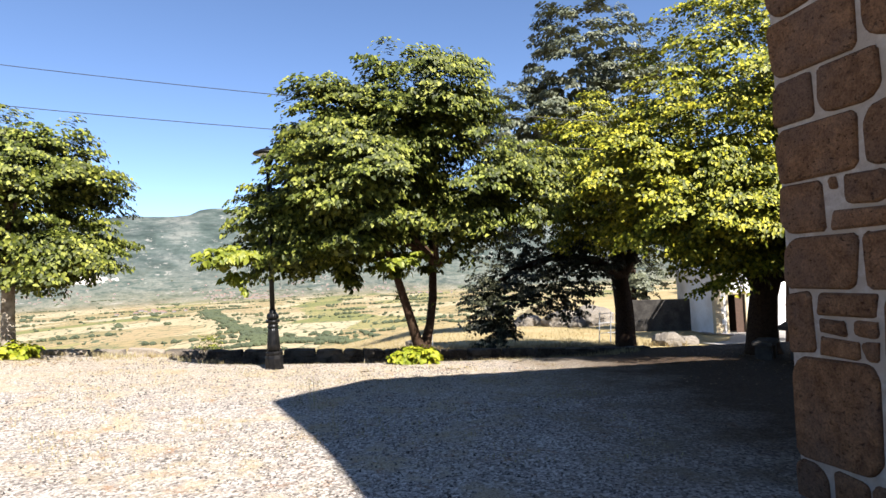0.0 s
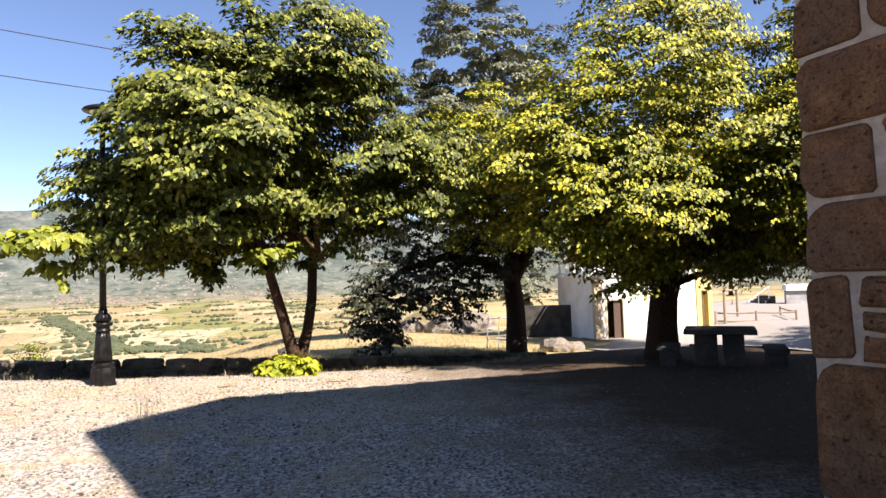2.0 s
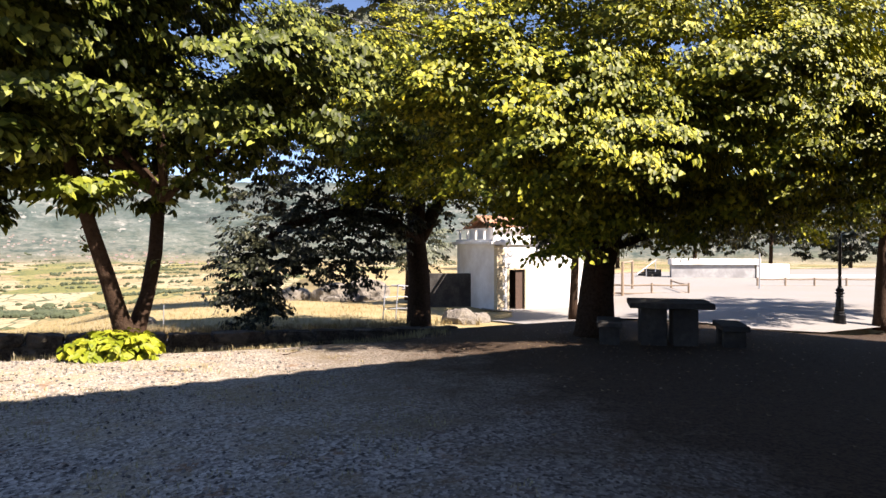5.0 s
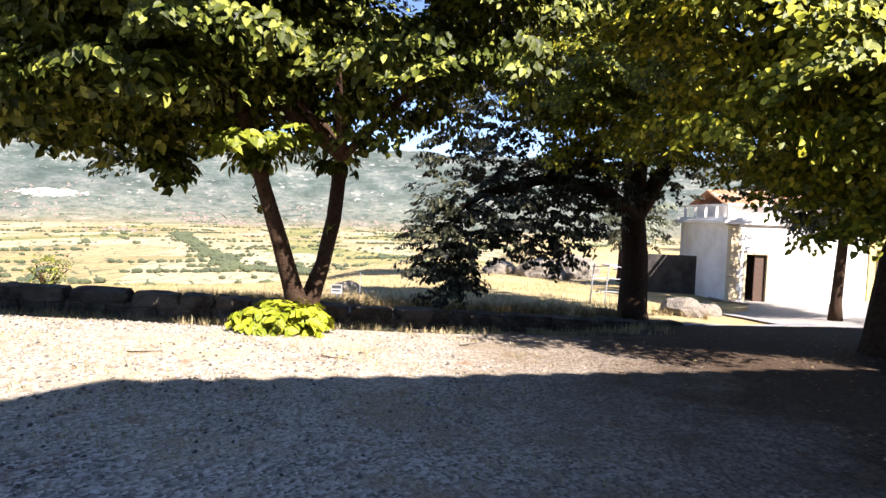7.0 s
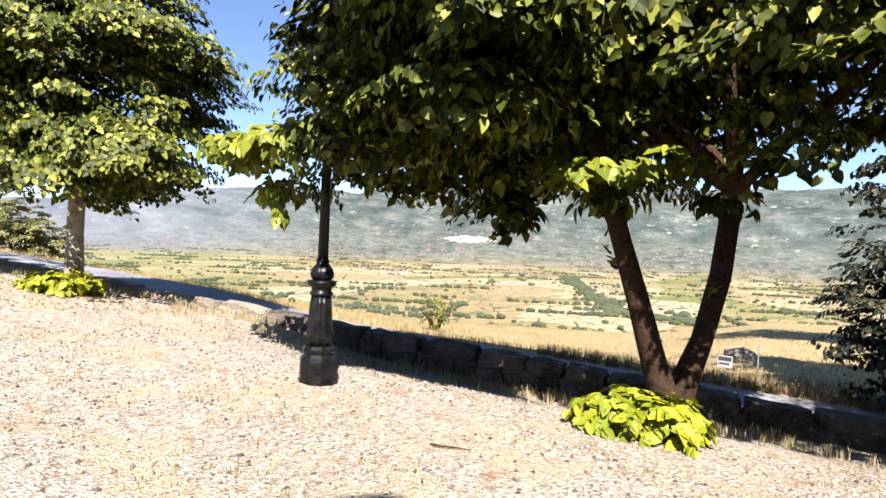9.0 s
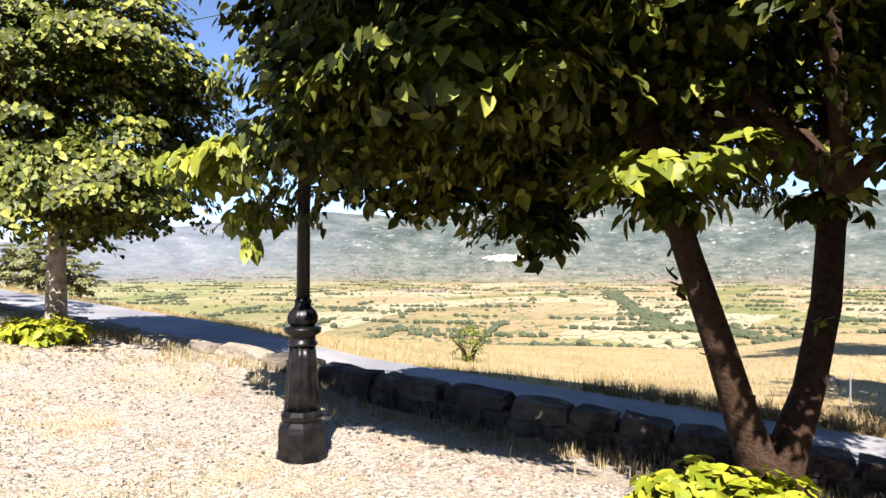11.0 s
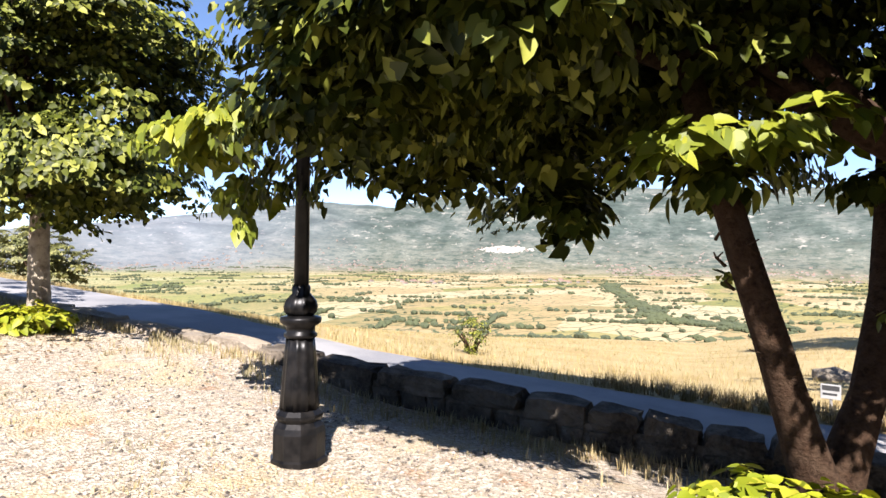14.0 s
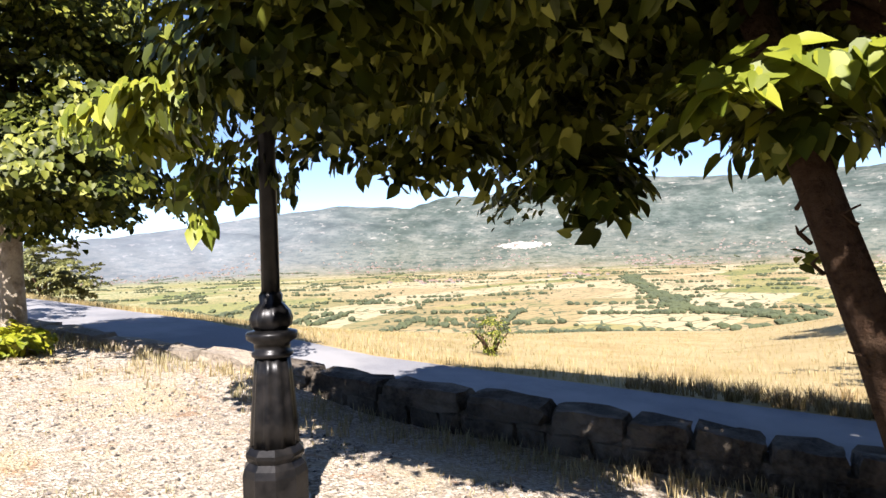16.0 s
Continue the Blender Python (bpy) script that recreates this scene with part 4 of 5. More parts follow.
def build_yellow_linden():
    t = thing("tree", pose(7.5, 14.2, -0.35), "large linden tree with yellowing leaves and a thick trunk", "tree", "terrace trees")
    limb("trunk", [(7.5, 14.2, -0.55), (7.5, 14.2, -0.2), (7.52, 14.2, 0.4), (7.6, 14.2, 1.0), (7.9, 14.2, 1.8), (8.2, 14.2, 3.5)], [0.5, 0.36, 0.3, 0.29, 0.25, 0.14], M_BARK, t, 4, 14)
    limb("branch", [(7.55, 14.2, 1.0), (7.2, 14.0, 1.7), (6.6, 13.8, 2.6), (6.0, 13.6, 3.6)], [0.2, 0.17, 0.13, 0.06], M_BARK, t, 6)
    lobes = [(7.4, 13.6, 4.8, 3.2, 2.7, 2.9, 3), (9.8, 13.2, 4.2, 2.6, 2.4, 2.2, 2), (5.2, 13.3, 3.6, 2.1, 1.8, 1.6, 1.3), (8.0, 14.0, 7.0, 2.2, 2.0, 1.6, 1.2), (9.5, 14.6, 3.0, 2.8, 2.2, 1.2, 1), (7.1, 13.7, 2.45, 1.1, 1.1, 0.85, 0.8), (8.8, 13.6, 2.4, 1.5, 1.2, 0.85, 0.8), (4.9, 12.4, 3.7, 1.5, 1.3, 1.0, 0.9), (11.5, 13.2, 5.2, 1.6, 1.6, 1.4, 0.8), (11.6, 12.8, 6.2, 1.8, 1.6, 1.3, 1.1), (11.4, 13.4, 2.5, 1.9, 1.6, 1.1, 0.9), (9.2, 11.3, 4.3, 1.8, 0.7, 0.75, 1.3), (7.0, 11.9, 3.3, 1.5, 0.7, 0.8, 1.1), (9.4, 11.6, 3.4, 1.6, 0.7, 0.9, 1.2), (11.6, 11.6, 3.3, 1.5, 0.8, 0.9, 1.0)]
    leaf_cloud("crown", lobes, 205000, 0.078, M_LEAF_YELLOW, t, 13, plain=True, clump=0.36, clumps=3300, boughs=360, pad=0.55, lean=SUNWARD)
    branches(t, [(7.8, 14.2, 1.7), (7.6, 14.2, 1.2)], lobes, M_BARK, 7, 14, 0.1)


def build_oak():
    t = thing("tree", pose(6.2, 20.6, -0.95), "old oak with dark low-hanging branches and a yellow-green top", "tree")
    limb("trunk", [(6.2, 20.6, -1.2), (6.2, 20.6, -0.8), (6.2, 20.6, 0.4), (6.1, 20.6, 1.6), (6.2, 20.6, 3.2), (6.4, 20.6, 5)], [0.45, 0.34, 0.29, 0.27, 0.2, 0.1], M_BARK, t, 8, 14)
    limb("branch", [(6.15, 20.5, 1.4), (5.2, 20.2, 2.0), (3.8, 19.9, 2.2), (2.4, 19.6, 1.8), (1.6, 19.5, 1.2)], [0.2, 0.17, 0.13, 0.09, 0.04], M_BARK, t, 9)
    limb("branch", [(6.2, 20.6, 1.5), (6.7, 20.5, 2.4), (7.3, 20.3, 3.6)], [0.24, 0.18, 0.1], M_BARK, t, 10)
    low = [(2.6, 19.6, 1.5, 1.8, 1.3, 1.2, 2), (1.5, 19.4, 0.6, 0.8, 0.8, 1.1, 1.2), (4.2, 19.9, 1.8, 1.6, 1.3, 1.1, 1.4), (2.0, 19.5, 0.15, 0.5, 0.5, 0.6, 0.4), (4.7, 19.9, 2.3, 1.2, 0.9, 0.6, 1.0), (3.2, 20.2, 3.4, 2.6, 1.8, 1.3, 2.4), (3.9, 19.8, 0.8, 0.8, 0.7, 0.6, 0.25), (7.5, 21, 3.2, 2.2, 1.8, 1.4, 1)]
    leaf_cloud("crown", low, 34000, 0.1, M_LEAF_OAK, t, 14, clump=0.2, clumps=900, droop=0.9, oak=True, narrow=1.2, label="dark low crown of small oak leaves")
    high = [(5.2, 19.2, 5.0, 2.3, 1.9, 2.2, 2), (4.8, 18.4, 3.8, 1.3, 1.2, 1.3, 1), (7.0, 20.0, 4.6, 2.2, 2.0, 1.8, 1), (7.8, 18.6, 3.6, 1.5, 1.0, 1.0, 0.8)]
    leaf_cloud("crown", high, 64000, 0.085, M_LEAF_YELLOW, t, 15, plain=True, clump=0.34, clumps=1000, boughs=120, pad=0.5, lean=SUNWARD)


def build_far_trees():
    spec = [((11.2, 36.2, -1.5), 0.3, [(8.2, 32, 12.2, 3.2, 3, 4.2, 4), (6.4, 32, 9.0, 2.8, 2.6, 3.0, 2), (11.5, 33, 11, 2.6, 2.6, 4.2, 2), (4.2, 31, 9.0, 2.2, 2.2, 2.6, 1)], M_LEAF_GREY, 48000, 0.22, 9.0, "tall grey-green tree rising behind the others"),
            ((21.6, 17.9, -1.3), 0.2, [(20.5, 18.0, 3.8, 3.0, 2.6, 1.9, 2), (24.6, 17.6, 4.2, 2.8, 2.6, 1.8, 2), (27.0, 18.4, 4.8, 2.6, 2.6, 1.8, 1.4)], M_LEAF_YELLOW, 36000, 0.12, 2.6, "linden tree shading the white yard"),
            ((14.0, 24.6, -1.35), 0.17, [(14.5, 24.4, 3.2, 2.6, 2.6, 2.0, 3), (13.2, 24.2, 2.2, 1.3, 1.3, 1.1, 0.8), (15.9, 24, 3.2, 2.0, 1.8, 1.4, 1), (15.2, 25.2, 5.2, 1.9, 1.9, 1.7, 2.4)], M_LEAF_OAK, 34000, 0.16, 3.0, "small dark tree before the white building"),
            ((11.5, 35, -1.6), 0.2, [(11.2, 35, 1.4, 1.6, 1.5, 1.4, 1)], M_LEAF_GREY, 4000, 0.18, 1.2, "bushy tree beside the white building")]
    for x, y, h, seed in ((31, 53, 5.6, 1), (39, 54, 5.0, 2), (46, 51, 5.4, 3), (54, 49, 6.0, 4), (63, 47, 5.4, 5)):
        z = land_z(x, y)
        spec.append(((x, y, z), 0.2, [(x, y, z + h, 4.4, 3.0, h * 0.5, 2), (x + 3.5, y, z + h * 0.8, 3.2, 2.4, h * 0.42, 1), (x - 3.2, y, z + h * 0.75, 3.0, 2.4, h * 0.4, 1)], M_LEAF_OAK, 11000, 0.34, z + h, "leafy tree standing behind the playground wall"))
    for i, ((x, y, z), r, lobes, mat, n, size, h, label) in enumerate(spec):
        t = thing("tree", pose(x, y, z), label, "tree")
        limb("trunk", [(x, y, z - 0.2), (x, y, z + 0.3), (x + 0.1, y, z + (h - z) * 0.5), (x + 0.2, y, h)], [r * 1.3, r, r * 0.85, r * 0.5], M_BARK, t, i, 10)
        leaf_cloud("crown", lobes, n, size, mat, t, 30 + i, clump=0.45, oak=mat is not M_LEAF_YELLOW, plain=True)


build_linden_by_lamp()
build_left_linden()
build_yellow_linden()
build_oak()
build_far_trees()


# ---- lamp posts ----
def build_lamp(m):
    t = thing("street_lamp", m, "black cast-iron street lamp with a fluted pedestal", "street lamp", "street lamps")
    part("base", lathe([(0.2, -0.15), (0.2, 0.02), (0.185, 0.03), (0.185, 0.2), (0.175, 0.24), (0.15, 0.27), (0.165, 0.3), (0.165, 0.32), (0.14, 0.35)], 10), M_IRON, t)
    part("pedestal", lathe([(0.138, 0.35), (0.128, 0.5), (0.108, 0.75), (0.098, 0.84)], 40, 10, 0.12), M_IRON, t, smooth=True)
    part("collar", lathe([(0.1, 0.84), (0.115, 0.85), (0.115, 0.87), (0.1, 0.88), (0.1, 0.92), (0.14, 0.945), (0.145, 0.97), (0.14, 0.985), (0.1, 0.995)], 20), M_IRON, t, smooth=True)
    part("bud", lathe([(0.085, 0.99), (0.118, 1.02), (0.125, 1.06), (0.11, 1.1), (0.085, 1.13), (0.065, 1.15), (0.068, 1.19), (0.055, 1.21)], 32, 8, 0.14), M_IRON, t, "cast leaf ornament", True)
    part("pole", lathe([(0.052, 1.2), (0.046, 2.6), (0.04, 4.1)], 14), M_IRON, t, smooth=True)
    part("neck", lathe([(0.04, 4.1), (0.06, 4.12), (0.05, 4.16), (0.1, 4.34), (0.11, 4.36)], 16), M_IRON, t, smooth=True)
    part("diffuser", lathe([(0.1, 4.36), (0.19, 4.42), (0.19, 4.425)], 20), M_GLASSY, t, "pale glass diffuser", True)
    part("shade", lathe([(0.29, 4.43), (0.3, 4.445), (0.27, 4.48), (0.15, 4.53), (0.05, 4.56), (0.02, 4.6)], 24), M_IRON, t, smooth=True)
    return t


lamp = build_lamp(pose(-3.36, 12.61, 0.0))
copy_thing(lamp, pose(20.6, 18.6, -1.25))


# ---- leafy beds at the feet of the lindens ----
def build_bed(x, y, z, r, seed):
    t = thing("ground_cover", pose(x, y, z), "bright yellow-green leafy shoots round a tree foot", "plant", "leafy beds")
    rng = random.Random(seed)
    for i in range(14):
        a, d = rng.uniform(0, 6.28), rng.uniform(0.1, r * 0.8)
        limb("stem", [(x, y, z - 0.03), (x + d * 0.5 * math.cos(a), y + d * 0.4 * math.sin(a), z + 0.12), (x + d * math.cos(a), y + d * 0.8 * math.sin(a), z + 0.2)], [0.012, 0.009, 0.004], M_BARK, t, i, 5)
    leaf_cloud("leaves", [(x, y - 0.05, z + 0.16, r, r * 0.8, 0.2, 1), (x - r * 0.35, y - 0.15, z + 0.12, r * 0.5, r * 0.5, 0.14, 0.6), (x + r * 0.35, y - 0.1, z + 0.12, r * 0.5, r * 0.5, 0.13, 0.6)], 1300, 0.1, M_LEAF_BED, t, seed, clump=0.1, clumps=150, droop=0.2)


build_bed(-0.55, 13.75, -0.17, 0.5, 51)
build_bed(-9.05, 12.8, 0.42, 0.6, 52)


# ---- white house with a terrace roof ----
def build_house():
    t = thing("house", pose(13.4, 30.1, -1.9), "white rendered single-storey house with ochre stone corners", "house")
    inv = t.matrix_world.inverted()

    def add(name, bm, mat, label="", parent=None):
        ob = part(name, bm, mat, parent or t, label)
        if not parent:
            ob.matrix_parent_inverse = inv
        return ob
    x0, x1, y0, y1, zb, zt = 13.45, 20.0, 30.1, 34.6, -2.4, 1.35
    # front wall with the door opening
    add("wall", boxed(x0 + 0.3, 14.0, y0, y0 + 0.3, zb, zt, 0.01), M_WHITE)
    add("wall", boxed(15.05, x1 - 0.9, y0, y0 + 0.3, zb, zt, 0.01), M_WHITE)
    add("wall", boxed(14.0, 15.05, y0, y0 + 0.3, 0.25, zt, 0.0), M_WHITE)
    # gently bowed side wall
    bm = bmesh.new()
    ring = []
    for i in range(9):
        f = i / 8
        bow = 0.28 * math.sin(math.pi * f)
        y = y0 + 0.3 + (y1 - y0 - 0.3) * f
        ring.append([bm.verts.new((x0 - bow + dx, y, z)) for dx, z in ((0, zb), (0, zt), (0.3, zt), (0.3, zb))])
    for a, b in zip(ring, ring[1:]):
        for k in range(4):
            bm.faces.new((a[k], a[(k + 1) % 4], b[(k + 1) % 4], b[k]))
    bm.faces.new(ring[0])
    bm.faces.new(list(reversed(ring[-1])))
    bmesh.ops.recalc_face_normals(bm, faces=bm.faces)
    add("wall", bm, M_WHITE)
    add("wall", boxed(x0, x1, y1, y1 + 0.3, zb, zt), M_WHITE)
    add("wall", boxed(x1 - 0.3, x1, y0 + 0.3, y1, zb, zt), M_WHITE)
    add("floor_slab", boxed(x0 + 0.3, x1 - 0.3, y0 + 0.3, y1, -1.95, -1.82), M_CONCRETE)
    # corner stones
    rng = random.Random(2)
    z = -2.0
    i = 0
    while z < 1.2:
        h = rng.uniform(0.26, 0.36)
        w = 0.42 if i % 2 else 0.3
        add("quoin", boxed(x0 - 0.02, x0 + w, y0 - 0.03, y0 + 0.28, z, min(1.3, z + h - 0.012), 0.012), M_TAN, "tan corner stone")
        z += h
        i += 1
    # ochre gate pillar at the far end of the front
    add("pillar", boxed(x1 - 0.9, x1 - 0.62, y0 - 0.05, y0 + 0.3, zb, 0.5, 0.015), M_YELLOW, "ochre stone pillar")
    add("pillar", boxed(x1 - 0.25, x1, y0 - 0.05, y0 + 0.3, zb, 0.5, 0.015), M_YELLOW, "ochre stone pillar")
    add("lintel", boxed(x1 - 0.9, x1, y0 - 0.05, y0 + 0.3, 0.5, zt, 0.015), M_YELLOW)
    # door
    frame_ob = add("door_frame", boxed(14.0, 14.1, y0 - 0.02, y0 + 0.2, -1.9, 0.25, 0.008), M_TAN)
    add("door_frame", boxed(14.95, 15.05, y0 - 0.02, y0 + 0.2, -1.9, 0.25, 0.008), M_TAN)
    add("door_frame", boxed(14.1, 14.95, y0 - 0.02, y0 + 0.2, 0.16, 0.25, 0.008), M_TAN)
    add("door", boxed(14.5, 14.95, y0 + 0.1, y0 + 0.15, -1.82, 0.16, 0.008), M_DARKWOOD, "dark wooden door leaf ajar")
    # near-black panel stands in for the shade inside the doorway
    add("interior_shade_panel", boxed(13.9, 15.2, y0 + 0.9, y0 + 0.95, -1.9, 0.5), M_DARK)
    add("step", boxed(13.95, 15.1, y0 - 0.35, y0 - 0.03, -2.2, -1.86, 0.02), M_CONCRETE)
    add("vent", boxed(x0 - 0.23, x0 - 0.15, 31.9, 32.05, 0.35, 0.65, 0.01), M_DARK, "small dark slit window")
    # cornice, parapet posts and rails of the roof terrace
    add("cornice", boxed(x0 - 0.42, x1 + 0.1, y0 - 0.12, y1 + 0.4, zt, zt + 0.16, 0.03), M_WHITE, "projecting white cornice")
    add("parapet", boxed(x0 - 0.2, x1, y0 + 0.02, y0 + 0.14, zt + 0.16, zt + 0.28, 0.01), M_WHITE)
    add("parapet", boxed(x0 - 0.2, x0 - 0.08, y0 + 0.14, y1, zt + 0.16, zt + 0.28, 0.01), M_WHITE)
    for i in range(7):
        x = x0 - 0.14 + i * 1.05
        add("post", boxed(x - 0.05, x + 0.05, y0 + 0.03, y0 + 0.13, zt + 0.28, zt + 0.75, 0.01), M_WHITE)
    for i in range(1, 5):
        y = y0 + 0.1 + i * 1.0
        add("post", boxed(x0 - 0.19, x0 - 0.09, y - 0.05, y + 0.05, zt + 0.28, zt + 0.75, 0.01), M_WHITE)
    add("rail", boxed(x0 - 0.2, x1, y0 + 0.03, y0 + 0.13, zt + 0.75, zt + 0.82, 0.01), M_WHITE)
    add("rail", boxed(x0 - 0.2, x0 - 0.08, y0 + 0.13, y1, zt + 0.75, zt + 0.82, 0.01), M_WHITE)
    # tiled roof behind the terrace
    add("upper_wall", boxed(x0 + 0.6, x1 - 0.4, y0 + 1.6, y1, zt + 0.16, zt + 0.85), M_WHITE)
    bm = bmesh.new()
    rows = []
    n = 140
    for y, z in ((y0 + 1.3, zt + 0.85), (y0 + 3.0, zt + 1.5), (y1 + 0.4, zt + 0.85)):
        rows.append([bm.verts.new((x0 + 0.3 + i * 0.046, y, z + 0.05 * abs(math.sin(i * math.pi / 5)))) for i in range(n)])
    for r0, r1 in zip(rows, rows[1:]):
        for i in range(n - 1):
            bm.faces.new((r0[i], r0[i + 1], r1[i + 1], r1[i]))
    ext = bmesh.ops.extrude_face_region(bm, geom=list(bm.faces))
    for v in ext["geom"]:
        if isinstance(v, bmesh.types.BMVert):
            v.co.z -= 0.06
    bmesh.ops.recalc_face_normals(bm, faces=bm.faces)
    add("roof", bm, M_TILE, "orange clay tile roof")


build_house()


def build_retaining_wall(name, x0, y0, x1, y1, z0, z1, th, mat, label):
    d = Vector((x1 - x0, y1 - y0, 0))
    bm = boxed(0, d.length, 0, th, z0, z1, 0.02)
    ob = part(name, bm, mat)
    ob.matrix_world = pose(x0, y0, 0, 0, 0, math.degrees(math.atan2(d.y, d.x)))
    tagged(ob, label, "wall", kind="structure")
    return ob


build_retaining_wall("retaining_wall", 10.3, 33.4, 13.4, 32.4, -2.6, -0.1, 0.3, M_CONCRETE, "grey concrete retaining wall beside the house")
# the shade on this wall's face is part of its grey colour
build_retaining_wall("playground_wall", 33.9, 41.0, 39.6, 38.4, -2.2, -0.15, 0.4, M_GREYWALL_SHADED, "grey rendered wall of the playground, its shade put into the grey")
build_retaining_wall("wall_cap", 33.8, 40.85, 39.9, 38.1, -0.15, 0.3, 0.9, M_WHITE, "broad white coping on the playground wall")
build_retaining_wall("playground_wall", 39.7, 38.3, 41.9, 37.3, -2.2, -0.1, 1.2, M_WHITE, "white end block of the playground wall")
build_retaining_wall("playground_wall", 43.0, 38.6, 62.0, 31.0, -2.6, -1.0, 0.35, M_WHITE, "low white playground wall")


def build_stone_bench(x, y, z, yaw, w, mat, label):
    t = thing("bench", pose(x, y, z, 0, 0, yaw), label, "bench", "stone benches")
    part("seat", boxed(-w / 2, w / 2, -0.2, 0.2, 0.28, 0.37, 0.02), mat, t)
    part("leg", boxed(-w / 2 + 0.1, -w / 2 + 0.3, -0.16, 0.16, -0.2, 0.28, 0.015), mat, t)
    part("leg", boxed(w / 2 - 0.3, w / 2 - 0.1, -0.16, 0.16, -0.2, 0.28, 0.015), mat, t)
    return t


def build_table(x, y, z, yaw):
    t = thing("picnic_table", pose(x, y, z, 0, 0, yaw), "dark weathered stone picnic table on two slab legs", "table")
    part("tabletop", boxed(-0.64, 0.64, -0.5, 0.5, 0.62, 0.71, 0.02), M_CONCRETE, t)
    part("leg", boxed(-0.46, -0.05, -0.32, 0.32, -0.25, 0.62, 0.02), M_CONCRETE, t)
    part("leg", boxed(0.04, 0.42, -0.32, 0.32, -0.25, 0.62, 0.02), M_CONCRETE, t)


TX, TY, TYAW = 7.75, 12.55, -36
TZ = terrace_z(TX, TY)
build_table(TX, TY, TZ, TYAW)
ca, sa = math.cos(radians(TYAW)), math.sin(radians(TYAW))
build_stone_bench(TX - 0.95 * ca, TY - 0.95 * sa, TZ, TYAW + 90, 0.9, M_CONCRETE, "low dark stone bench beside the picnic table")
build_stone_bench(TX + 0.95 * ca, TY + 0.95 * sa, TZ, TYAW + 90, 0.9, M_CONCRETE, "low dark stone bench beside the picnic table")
build_stone_bench(37.2, 36.7, -1.62, -24, 3.1, M_WHITE, "long white stone bench in the sunlit playground")


def build_fence(pts, z, label):
    t = thing("fence", pose(pts[0][0], pts[0][1], z), label, "fence", "playground fences")
    inv = t.matrix_world.inverted()
    for i, (x, y) in enumerate(pts):
        p = part("post", tube(bmesh.new(), [(x, y, z - 0.3), (x, y, z + 0.5), (x, y, z + 0.98)], [0.06, 0.058, 0.055], 8), M_WOOD, t)
        p.matrix_parent_inverse = inv
    for (xa, ya), (xb, yb) in zip(pts, pts[1:]):
        for h in (0.45, 0.88):
            r = part("rail", tube(bmesh.new(), [(xa, ya, z + h), ((xa + xb) / 2, (ya + yb) / 2, z + h - 0.03), (xb, yb, z + h)], [0.045, 0.042, 0.045], 8), M_WOOD, t)
            r.matrix_parent_inverse = inv


build_fence([(20.75, 30.9), (22.6, 30.1), (24.4, 29.36), (26.2, 32.6)], -1.65, "pale wooden post-and-rail fence beside the house")
build_fence([(32.65, 32.2), (34.2, 31.5), (35.85, 30.8), (37.6, 30.0), (39.6, 29.2), (42.4, 28.0)], -1.65, "pale wooden post-and-rail fence round the yard")
build_fence([(24.5, 40.5), (27.5, 41.5), (30.5, 42.5), (33.5, 43.5)], -1.65, "pale wooden post-and-rail fence in the playground")
post = thing("wooden_frame", pose(21.1, 30.6, -1.75), "pale timber frame of two posts and a top rail", "frame")
for x, y in ((0, 0), (2.6, 2.4)):
    part("post", tube(bmesh.new(), [(x, y, -0.2), (x, y, 1.2), (x, y, 2.2)], [0.08, 0.075, 0.07], 10), M_WOOD, post)
part("rail", tube(bmesh.new(), [(0, 0, 2.16), (1.3, 1.2, 2.15), (2.6, 2.4, 2.16)], [0.06, 0.058, 0.06], 8), M_WOOD, post)
pole = thing("pole", pose(30.6, 30.3, -1.7), "slim grey pole standing in the yard", "pole")
part("shaft", tube(bmesh.new(), [(0, 0, -0.2), (0, 0, 1.3), (0, 0, 2.6)], [0.05, 0.045, 0.04], 8), M_STEEL, pole)


def build_stairs():
    t = thing("stairs", pose(31.4, 42.0, -2.0), "concrete steps with a pale handrail climbing to the upper ground", "stairs")
    for i in range(8):
        part("step", boxed(0.3 * i, 0.3 * i + 0.34, 0, 1.6, -0.4, 0.18 * (i + 1), 0.01), M_CONCRETE, t)
    for i in (0, 3, 6):
        part("baluster", tube(bmesh.new(), [(0.3 * i + 0.1, 0.05, 0.18 * i), (0.3 * i + 0.1, 0.05, 0.18 * i + 1.1)], [0.03, 0.03], 6), M_STEEL, t)
    part("handrail", tube(bmesh.new(), [(0.1, 0.05, 1.1), (1.0, 0.05, 1.64), (2.0, 0.05, 2.2)], [0.035, 0.035, 0.035], 6), M_STEEL, t)


build_stairs()


# ---- roadside things ----
def build_sign():
    t = thing("sign", pose(-0.86, 20.5, land_z(-0.86, 20.5) - 0.12), "small white roadside sign with black lettering bars", "sign")
    part("post", tube(bmesh.new(), [(0, 0.02, -0.3), (0, 0.02, 0.3)], [0.02, 0.02], 8), M_STEEL, t)
    b = part("board", boxed(-0.13, 0.13, -0.015, 0.0, 0.3, 0.52, 0.004), M_PAPER, t)
    part("lettering", boxed(-0.11, 0.11, -0.02, -0.017, 0.43, 0.5), M_INK, b)
    part("lettering", boxed(-0.1, 0.08, -0.02, -0.017, 0.36, 0.39), M_INK, b)


build_sign()


